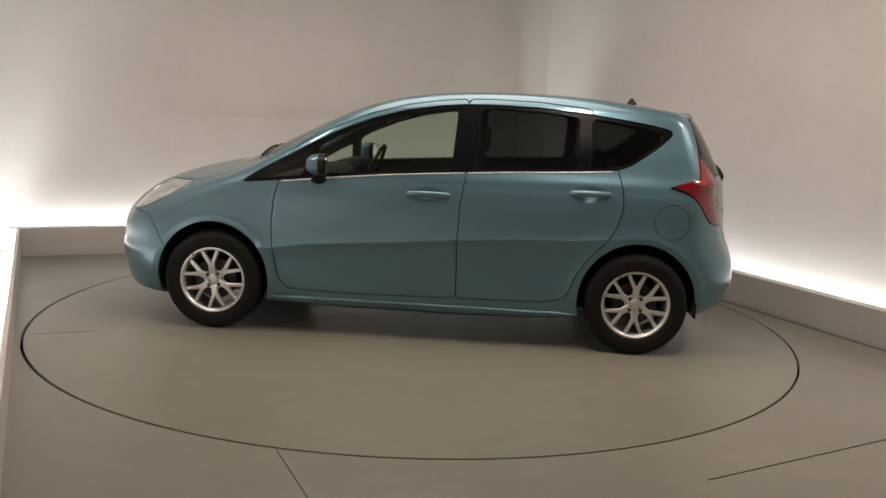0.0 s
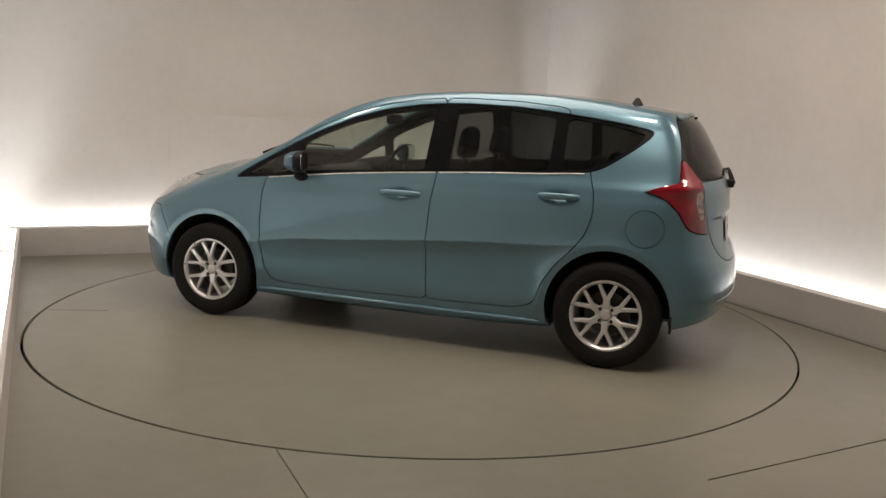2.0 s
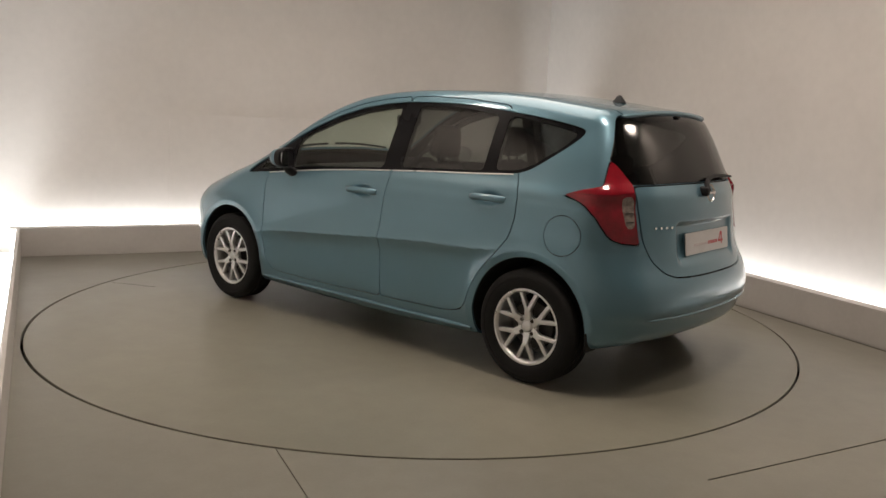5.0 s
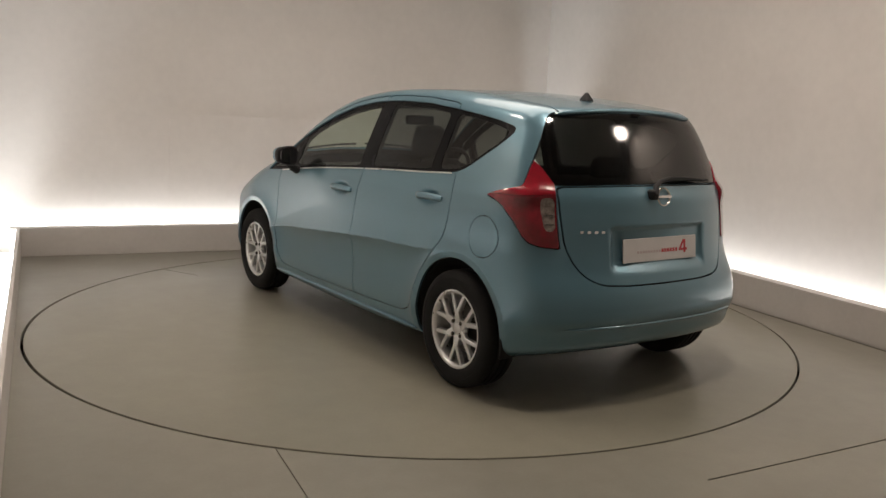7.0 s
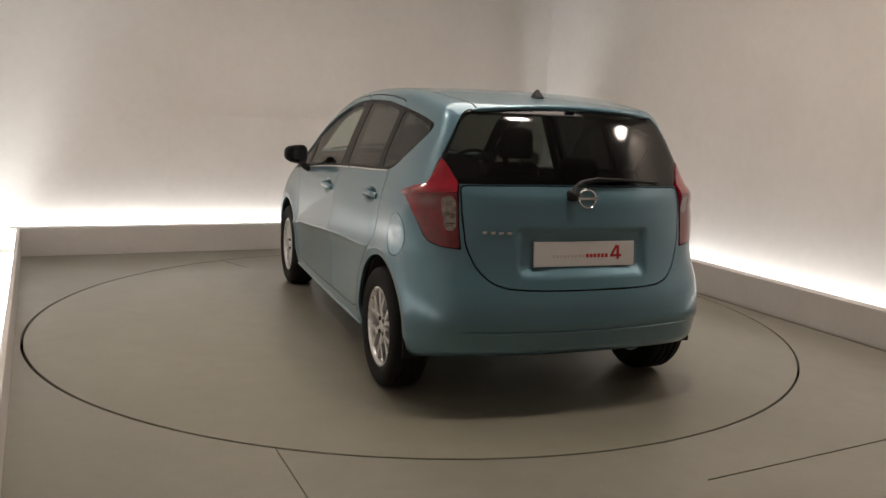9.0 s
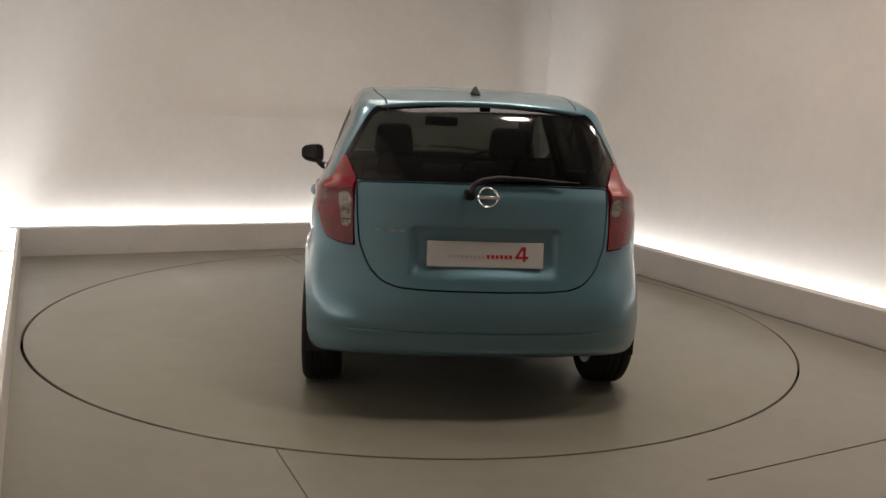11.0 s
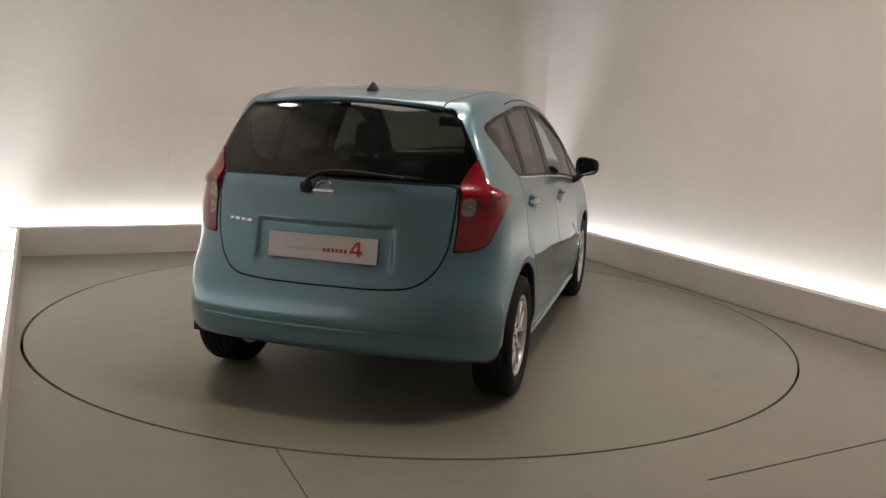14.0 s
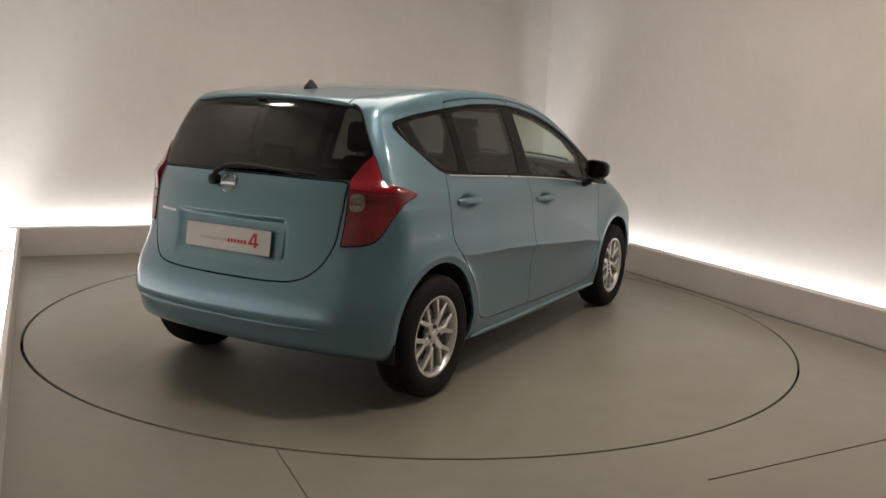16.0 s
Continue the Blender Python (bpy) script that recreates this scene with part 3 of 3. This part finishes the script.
skin("body_shell", rest, M_PAINT)
skin("roof_panel", roof, M_PAINT)
skin("bonnet", bonnet, M_PAINT)
skin("windscreen", screen, M_GLASS, label="clear laminated windscreen", rim=0.005)
rear_bumper_ob = skin("rear_bumper", rear_bumper, M_PAINT)
skin("front_bumper", front_bumper, M_PAINT)
gate_ob = skin("tailgate", tailgate, M_PAINT)
skin("rear_window", backlight, M_BACK, gate_ob, "dark tinted rear window", rim=0.005)
skin("filler_flap", flaps, M_PAINT, lift=0.0005)
doors = []
for name, tris in (("front_door", front_doors), ("rear_door", rear_doors)):
    for t in halves(tris):
        doors.append(skin(name, t, M_PAINT))
for t in halves(surround):
    skin("window_surround", t, M_GLOSS, label="black window surround and pillars", lift=-0.010, rim=0.006)
for i, (name, pane_name, m, ob) in enumerate((("front", "window_pane", M_GLASS, 0), ("rear", "window_pane", M_TINT, 2))):
    for k, t in enumerate(halves(panes[name])):
        skin(pane_name, t, m, doors[ob + k], "dark privacy glass" if m is M_TINT else "clear side glass", rim=0.003, lift=-0.012)
for t in halves(panes["quarter_light"]):
    skin("quarter_light", t, M_GLASS, rim=0.003, lift=-0.012)
for t in halves(panes["rear_quarter"]):
    skin("quarter_window", t, M_TINT, label="dark privacy glass", rim=0.003, lift=-0.012)
for t in halves(heads):
    head = skin("headlamp", t, M_HEAD, label="clear headlamp with bright reflectors")
    for x, z, r in ((1.775, 0.835, 0.034), (1.66, 0.87, 0.022)):
        i = np.unique(t)
        i = i[np.argmin(np.hypot(P[i, 0] - x, P[i, 2] - z))]
        dish = part("reflector_dish", lathe([(0.0, 0.002), (0.4 * r, 0.003), (0.45 * r, 0.001), (0.9 * r, 0.004), (r, 0.003), (r, -0.004), (0.0, -0.004)], 20), M_CHROME, head, "small chrome reflector", smooth=40)
        dish.matrix_local = Matrix.Translation(Vector(P[i])) @ Vector(N[i]).to_track_quat("Y", "Z").to_matrix().to_4x4()


def reverse_g(low):
    return polygon(np.abs(P[:, 1]), P[:, 2], rounded([(0.611, low), (0.608, 1.022), (0.664, 1.02), (0.668, 0.97), (0.656, low)], 1), P[:, 0] < -1.6)


for t, low in zip(halves(lamps), (0.868, 0.945)):
    clear, red = take(t, lambda: reverse_g(low), 0.0)
    upper, lower = take(red, lambda: 1.030 - 0.10 * (np.abs(P[:, 1]) - 0.68) - P[:, 2], 0.0008)
    lamp = skin("tail_lamp", lower, M_LENS, label="red boomerang-shaped tail lamp", lift=0.005, rim=0.02, ridge=0.016)
    skin("upper_lens", upper, M_LENS_UP, lamp, "bright red upper lens", lift=0.005, rim=0.02, ridge=0.016)
    skin("reversing_lens", clear, M_CLEAR, lamp, "smoky clear reversing lens", lift=0.004, ridge=0.016)
    side = 1 if P[t].mean((0, 1))[1] > 0 else -1
    for z in np.arange(low + 0.035, 1.0, 0.042):
        pts = [(on_rear(y, z) - 0.007, side * y, z) for y in (0.618, 0.636, 0.654)]
        part("reflector_rib", tube(pts, 0.0028, 6), M_STEEL, lamp, smooth=60)

# dark inner lining behind all panels but the glass
lining = np.concatenate([rest, roof, bonnet, rear_bumper, front_bumper, tailgate, front_doors, rear_doors, flaps, lamps, surround, heads])
skin("inner_lining", lining, M_SHELL, label="dark inner lining", lift=-0.017, rim=0.02)


# ---- wheels ----
def spoke_bm(sign):
    """One forked spoke on the wheel's face: a stem and two prongs out to the rim."""
    bm = bmesh.new()

    def bar(a0, r0, a1, r1, w0, w1, y0, y1):
        p0, p1 = Vector((r0 * math.cos(a0), y0, r0 * math.sin(a0))), Vector((r1 * math.cos(a1), y1, r1 * math.sin(a1)))
        d = (p1 - p0).normalized()
        c = d.cross(Vector((0, 1, 0)))
        rings = []
        for p, w in ((p0, w0), (p1, w1)):
            prof = [(-1, -0.024), (-1, -0.004), (-0.72, 0.0), (0.72, 0.0), (1, -0.004), (1, -0.024)]
            rings.append([bm.verts.new(p + c * w * s + Vector((0, dy, 0))) for s, dy in prof])
        for i in range(6):
            j = (i + 1) % 6
            bm.faces.new((rings[0][i], rings[0][j], rings[1][j], rings[1][i]))
        bm.faces.new(rings[0][::-1])
        bm.faces.new(rings[1])
    bar(0, 0.035, 0, 0.095, 0.023, 0.018, 0.0, 0.012)
    for s in (-1, 1):
        bar(s * 0.03, 0.085, s * 0.27, 0.192, 0.0125, 0.0105, 0.011, 0.006)
    bmesh.ops.recalc_face_normals(bm, faces=bm.faces[:])
    return bm


def make_wheel():
    """A wheel whose face looks along +y, with its middle at the origin."""
    rim = lathe([(0.205, 0.085), (0.208, 0.078), (0.203, 0.07), (0.196, 0.068), (0.188, 0.06), (0.184, 0.02), (0.178, -0.08), (0.203, -0.085), (0.205, -0.09), (0.186, -0.082),
                 (0.172, -0.078), (0.178, 0.02), (0.182, 0.066), (0.188, 0.078), (0.196, 0.085), (0.205, 0.085)], 56)
    wheel = part("wheel", rim, M_ALLOY, car, "silver alloy wheel with forked spokes", smooth=40)
    tyre = [(0.197, -0.08), (0.215, -0.091), (0.25, -0.099), (0.28, -0.096), (0.297, -0.084), (0.3045, -0.07)]
    tread = []
    for y in (-0.048, -0.012, 0.024):
        tread += [(0.3065, y - 0.016), (0.3065, y + 0.008), (0.299, y + 0.009), (0.299, y + 0.015)]
    tyre += tread + [(0.3065, 0.045), (0.3045, 0.07), (0.297, 0.084), (0.28, 0.096), (0.262, 0.0985), (0.26, 0.096), (0.25, 0.0985), (0.215, 0.091), (0.203, 0.084), (0.197, 0.07)]
    part("tyre", lathe(tyre, 64), M_TYRE, wheel, "black rubber tyre", smooth=35)
    mesh = None
    for k in range(6):
        if mesh is None:
            s = part("spoke", spoke_bm(1), M_ALLOY, wheel)
            mesh = s.data
        else:
            s = new("spoke", mesh)
            s.parent = wheel
        s.matrix_local = pose(0, 0.066, 0, 0, k * 60 + 30, 0)
    part("hub_cap", lathe([(0.0, 0.072), (0.022, 0.0715), (0.03, 0.068), (0.034, 0.06), (0.06, 0.062), (0.064, 0.05), (0.05, 0.03), (0.0, 0.03)], 28), M_ALLOY, wheel, smooth=40)
    for k in range(4):
        a = math.radians(45 + 90 * k)
        nut = lathe([(0.0, 0.074), (0.009, 0.074), (0.0105, 0.07), (0.0105, 0.05), (0.0, 0.05)], 10)
        bmesh.ops.translate(nut, vec=(0.047 * math.cos(a), 0, 0.047 * math.sin(a)), verts=nut.verts[:])
        part("wheel_nut", nut, M_STEEL, wheel)
    part("brake_disc", lathe([(0.0, 0.012), (0.128, 0.012), (0.13, 0.008), (0.13, -0.008), (0.0, -0.008)], 40), M_STEEL, wheel, "grey steel brake disc", smooth=40)
    return wheel


first = make_wheel()
Y_WHEEL = 0.742
spots = [(X_HUB, 1, 7), (-X_HUB, 1, 0), (X_HUB, -1, 22), (-X_HUB, -1, 40)]
for i, (x, s, turn) in enumerate(spots):
    m = pose(x, s * Y_WHEEL, 0.3065) @ pose(0, 0, 0, 0, 0, 0 if s > 0 else 180) @ pose(0, 0, 0, 0, turn, 0)
    if i == 0:
        first.matrix_basis = m
    else:
        copy_thing(first, m)

# arch liners
for x in (-X_HUB, X_HUB):
    for s in (-1, 1):
        bm = bmesh.new()
        rows = []
        for k in range(25):
            a = math.radians(-8 + 196 * k / 24)
            rows.append([bm.verts.new((x + r * math.cos(a), s * y, max(0.19, Z_HUB + r * math.sin(a)))) for y, r in ((0.8, R_ARCH + 0.008), (0.44, R_ARCH + 0.008), (0.44, 0.05))])
        for r0, r1 in zip(rows, rows[1:]):
            for i in range(2):
                bm.faces.new((r0[i], r0[i + 1], r1[i + 1], r1[i]))
        part("arch_liner", bm, M_DARK, car)

# underside: floor pan, axle and exhaust silencer
part("floor_pan", rbox((0.0, 0, 0.2), (1.85, 1.42, 0.06), 0.02, bm=rbox((0.1, 0, 0.235), (3.3, 0.86, 0.09), 0.02)), M_SHELL, car, "dark underbody floor pan")
part("rear_axle", tube([(-1.3, -0.62, 0.29), (-1.3, 0, 0.26), (-1.3, 0.62, 0.29)], 0.035), M_STEEL, car, smooth=40)
part("silencer", rbox((-1.66, -0.22, 0.345), (0.2, 0.44, 0.12), 0.05), M_STEEL, car, "grey steel exhaust silencer", smooth=40)
for s in (-1, 1):
    part("mud_edge", rbox((-1.655, s * 0.76, 0.29), (0.012, 0.1, 0.1), 0.004), M_BLACK, car)

# ---- interior ----
def seat(y, x, heading_label):
    s = part("seat", rbox((x, y, 0.52), (0.5, 0.5, 0.17), 0.05), M_SEAT, car, heading_label, smooth=50)
    part("backrest", rbox((x - 0.30, y, 0.80), (0.15, 0.47, 0.60), 0.06, (0, -14, 0), taper=(0.75, 0.82)), M_SEAT, s, smooth=50)
    part("headrest", rbox((x - 0.405, y, 1.215), (0.10, 0.25, 0.20), 0.045, (0, -8, 0), taper=(0.8, 0.85)), M_SEAT, s, smooth=50)
    part("headrest_post", tube([(x - 0.385, y - 0.05, 1.05), (x - 0.40, y - 0.05, 1.16)], 0.007), M_CHROME, s)
    part("headrest_post", tube([(x - 0.385, y + 0.05, 1.05), (x - 0.40, y + 0.05, 1.16)], 0.007), M_CHROME, s)


seat(0.36, 0.10, "dark grey cloth front seat")
seat(-0.36, 0.10, "dark grey cloth front seat")
bench = part("rear_bench", rbox((-0.75, 0, 0.55), (0.5, 1.2, 0.17), 0.05), M_SEAT, car, "dark grey cloth rear bench seat", smooth=50)
part("backrest", rbox((-1.06, 0, 0.83), (0.14, 1.2, 0.50), 0.055, (0, -14, 0), taper=(0.8, 0.95)), M_SEAT, bench, smooth=50)
for y in (-0.36, 0.36):
    part("headrest", rbox((-1.13, y, 1.115), (0.09, 0.26, 0.13), 0.04, (0, -10, 0), taper=(0.8, 0.85)), M_SEAT, bench, smooth=50)
dash = part("dashboard", rbox((0.80, 0, 0.86), (0.42, 1.36, 0.26), 0.08, (0, 10, 0)), M_SHELL, car, "dark grey dashboard", smooth=50)
part("instrument_hood", rbox((0.66, -0.36, 0.99), (0.20, 0.34, 0.09), 0.035, (0, 10, 0)), M_SHELL, dash, smooth=50)
ring = bmesh.new()
tube([(0.0, 0.178 * math.cos(k * math.tau / 32), 0.178 * math.sin(k * math.tau / 32)) for k in range(33)], 0.014, 8, ring)
wheel_ob = part("steering_wheel", ring, M_BLACK, car, "black steering wheel", smooth=60)
rbox((0.02, 0, -0.02), (0.05, 0.13, 0.11), 0.02, bm=(hub := bmesh.new()))
rbox((0.02, 0, 0.0), (0.02, 0.34, 0.035), 0.008, bm=hub)
part("boss", hub, M_BLACK, wheel_ob, smooth=50)
wheel_ob.matrix_local = pose(0.50, -0.36, 0.965, 0, -24, 0)
part("rear_view_mirror", rbox((0.36, 0, 1.33), (0.035, 0.23, 0.065), 0.015), M_BLACK, car, smooth=50)
part("parcel_shelf", rbox((-1.42, 0, 0.985), (0.52, 1.15, 0.022), 0.008), M_SHELL, car, "dark parcel shelf")
for s in (-1, 1):
    part("pillar_trim", rbox((-0.215, s * 0.665, 1.22), (0.075, 0.035, 0.44), 0.012, (s * 19, 0, 0)), M_SHELL, car)

# ---- outside fittings ----
def mirror_outline(s, k, n=32):
    """A soft-cornered outline, lower towards its outer end."""
    a = k * math.tau / n
    c, d = math.cos(a), math.sin(a)
    y = 0.079 * math.copysign(abs(c) ** 0.62, c)
    z = 0.06 * math.copysign(abs(d) ** 0.62, d)
    return s * y, z * (1 - 1.9 * y) - (0.006 if z < 0 else 0) * (1 - y / 0.08) + 0.06 * max(0, -y) * (z < 0)


def mirror_ring(s, steps, n=32):
    """A closed shell through outlines of (scale, x), capped at both ends."""
    bm = bmesh.new()
    rings = []
    for scale, x in steps:
        rings.append([bm.verts.new((x, y * scale, z * scale)) for y, z in (mirror_outline(s, k) for k in range(n))])
    for r0, r1 in zip(rings, rings[1:]):
        for k in range(n):
            bm.faces.new((r0[k], r0[(k + 1) % n], r1[(k + 1) % n], r1[k]))
    bm.faces.new(rings[0])
    bm.faces.new(rings[-1][::-1])
    bmesh.ops.recalc_face_normals(bm, faces=bm.faces[:])
    return bm


def mirror_shell(s):
    return mirror_ring(s, [(math.cos(a * math.pi / 18) ** 0.6, 0.006 + 0.075 * math.sin(a * math.pi / 18)) for a in range(9)])


for s, door in ((1, doors[0]), (-1, doors[1])):
    place = pose(0.615, s * 0.905, 1.062, 0, 0, s * 5)
    part("door_mirror", mirror_shell(s), M_PAINT, door, "body-coloured door mirror housing", smooth=60).matrix_local = place
    part("mirror_frame", mirror_ring(s, ((1.0, 0.004), (1.015, -0.004), (1.01, -0.022), (0.95, -0.032), (0.87, -0.031), (0.86, -0.02))), M_BLACK, door, "black plastic mirror frame", smooth=40).matrix_local = place
    part("mirror_glass", mirror_ring(s, ((0.875, -0.022), (0.875, -0.026))), M_MIRROR, door, "mirror glass").matrix_local = place @ pose(0, 0, 0, 0, 0, 16 if s > 0 else -6)
    foot = tube([(0.645, s * 0.80, 0.962), (0.64, s * 0.835, 0.975), (0.632, s * 0.862, 0.998), (0.628, s * 0.875, 1.03)], [0.05, 0.04, 0.033, 0.03], 12, squash=0.6)
    part("mirror_foot", foot, M_BLACK, door, "black plastic mirror foot", smooth=60)
for i, (x0, x1, z) in enumerate(((0.10, -0.155, 0.905), (-0.875, -1.105, 0.955))):
    for k, s in enumerate((1, -1)):
        door = doors[2 * i + k]
        xm = (x0 + x1) / 2
        pts = []
        for j in range(13):
            u = j / 12
            x = x0 + (x1 - x0) * u
            out = 0.016 * min(1, 5 * u, 5 * (1 - u)) ** 0.7 - 0.004
            pts.append((x, on_side(x, z, s) + s * (out + 0.004), z + 0.004 * math.sin(math.pi * u)))
        bm = tube(pts, [0.010] + [0.0125] * 11 + [0.010], 12, squash=1.5)
        part("door_handle", bm, M_PAINT, door, "body-coloured pull handle", smooth=60)

# slim alloy bars under the side windows imitate the highlight on the door shoulder
BELT = curve_fn([(1.13, 0.925), (0.87, 0.948), (0.66, 0.972), (0.39, 1.0), (0.18, 1.018), (-0.23, 1.046), (-0.57, 1.066), (-0.83, 1.078), (-1.14, 1.096)])
for i, (x0, x1) in enumerate(((0.875, -0.235), (-0.255, -1.115))):
    for k, s in enumerate((1, -1)):
        pts = [(x, s * (on_side(x, float(BELT(x)) - 0.004) + 0.001), float(BELT(x)) - 0.004) for x in np.linspace(x0, x1, 16)]
        part("belt_highlight", tube(pts, 0.004, 8), M_ALLOY, doors[2 * i + k], "slim bright bar standing for the highlight along the door shoulder", smooth=60)

# sill covers
for s in (-1, 1):
    pts = [(x, s * (on_side(x, 0.235) + 0.002), 0.225) for x in np.linspace(0.93, -0.93, 20)]
    part("sill_cover", tube(pts, [0.006] + [0.013] * 18 + [0.006], 10, squash=0.9), M_PAINT, car, smooth=60)

# tailgate fittings
def rear_bar(name, pts, radius, material, parent, label="", out=0.0, squash=1.0):
    return part(name, tube([(on_rear(y, z) - out, y, z) for y, z in pts], radius, 10, squash=squash), material, parent, label, smooth=60)


arm = rear_bar("wiper_arm", [(0.085, 1.045), (0.07, 1.085), (0.03, 1.108), (-0.05, 1.122), (-0.2, 1.119), (-0.36, 1.106)], [0.014, 0.014, 0.012, 0.010, 0.008, 0.006], M_BLACK, gate_ob, "black rear wiper arm", 0.032)
rear_bar("wiper_blade", [(-0.44, 1.103), (-0.2, 1.116), (0.03, 1.104)], [0.004, 0.007, 0.004], M_BLACK, gate_ob, "black wiper blade", 0.012)
part("wiper_pivot", rbox((on_rear(0.085, 1.045) - 0.012, 0.085, 1.045), (0.05, 0.045, 0.05), 0.012), M_BLACK, gate_ob, smooth=50)
zb = 1.032
badge = lathe([(0.037, 0.0), (0.039, 0.006), (0.043, 0.009), (0.047, 0.006), (0.049, 0.0)], 36)
rbox((0, 0.006, 0), (0.104, 0.009, 0.014), 0.003, bm=badge)
badge_ob = part("badge", badge, M_CHROME, gate_ob, "round chrome badge with a cross bar", smooth=50)
badge_ob.matrix_local = pose(on_rear(0, zb) + 0.001, 0, zb, 0, 0, 90) @ pose(0, 0, 0, 8, 0, 0)
for k in range(4):
    y = 0.49 - 0.036 * k
    part("letter_bar", rbox((on_rear(y, 0.868) - 0.002, y, 0.868), (0.003, 0.023, 0.013), 0.001), M_CHROME, gate_ob)
# number plate
ZP = 0.772
plate = new("number_plate", bpy.data.meshes.new("number_plate"))
bm = rbox((0, 0, 0), (0.007, 0.535, 0.117), 0.0025)
bm.to_mesh(plate.data)
bm.free()
plate.data.materials.append(M_PLATE)
plate.parent = car
tagged(plate, "white show plate with red print bars")
tilt = math.degrees(math.atan2(on_rear(0, ZP + 0.05) - on_rear(0, ZP - 0.05), 0.1))
plate.matrix_local = pose(on_rear(0, ZP) - 0.006, 0, ZP, 0, tilt, 0)
for k in range(9):
    part("print_bar", rbox((-0.0037, 0.165 - 0.0195 * k, -0.010), (0.0012, 0.012, 0.013)), M_PINK, plate, "pale grey print bar")
for k in range(6):
    part("print_bar", rbox((-0.0037, -0.012 - 0.0205 * k, -0.009), (0.0012, 0.015, 0.018)), M_RED, plate, "red print bar")
four = rbox((-0.0038, -0.178, 0.005), (0.0012, 0.014, 0.066))
rbox((-0.0038, -0.166, -0.010), (0.0012, 0.062, 0.012), bm=four)
rbox((-0.0038, -0.157, 0.015), (0.0012, 0.012, 0.056), 0, (32, 0, 0), bm=four)
part("print_digit", four, M_RED, plate, "red digit 4")
part("high_brake_lamp", rbox((on_rear(0, 1.425) - 0.004, 0, 1.428), (0.02, 0.05, 0.012), 0.003), M_GLOSS, gate_ob)
# spoiler lip over the rear window
lip = [(on_rear(y, 1.445 - 0.03 * (y / 0.5) ** 2) - 0.006, y, 1.447 - 0.03 * (y / 0.5) ** 2) for y in np.linspace(-0.49, 0.49, 21)]
part("spoiler_lip", tube(lip, [0.006] + [0.016] * 19 + [0.006], 10, squash=0.8), M_PAINT, gate_ob, smooth=60)
# bumper moulding line
bump_pts = [(y, 0.415) for y in np.linspace(-0.62, 0.62, 25)]
rear_bar("bumper_ridge", bump_pts, [0.004] + [0.012] * 23 + [0.004], M_PAINT, rear_bumper_ob, "", -0.002, 0.7)
# roof aerial
za = on_top(-1.29, 0)
part("aerial_base", rbox((-1.29, 0, za + 0.02), (0.075, 0.055, 0.046), 0.006, taper=(0.25, 0.2)), M_BLACK, car, "small black roof aerial", smooth=50)
# screen wipers
for y0, y1 in ((0.1, 0.55), (-0.5, 0.02)):
    pts = [(1.10 - 0.1 * abs(y) ** 2, y, on_top(1.10 - 0.1 * abs(y) ** 2, y) + 0.012) for y in np.linspace(y0, y1, 8)]
    part("screen_wiper", tube(pts, 0.008, 8), M_BLACK, car, smooth=60)

def motions():
    rows = []
    deck = []
    for i in range(17):
        spin = pose(0, 0, 0, 0, 0, CAR_TURN + CAR_SPEED * i)
        rows.append((float(i), spin @ pose(CAR_X, CAR_Y, 0.0005)))
        deck.append((float(i), spin))
    walk(car, rows)
    walk(turntable, deck)


motions()
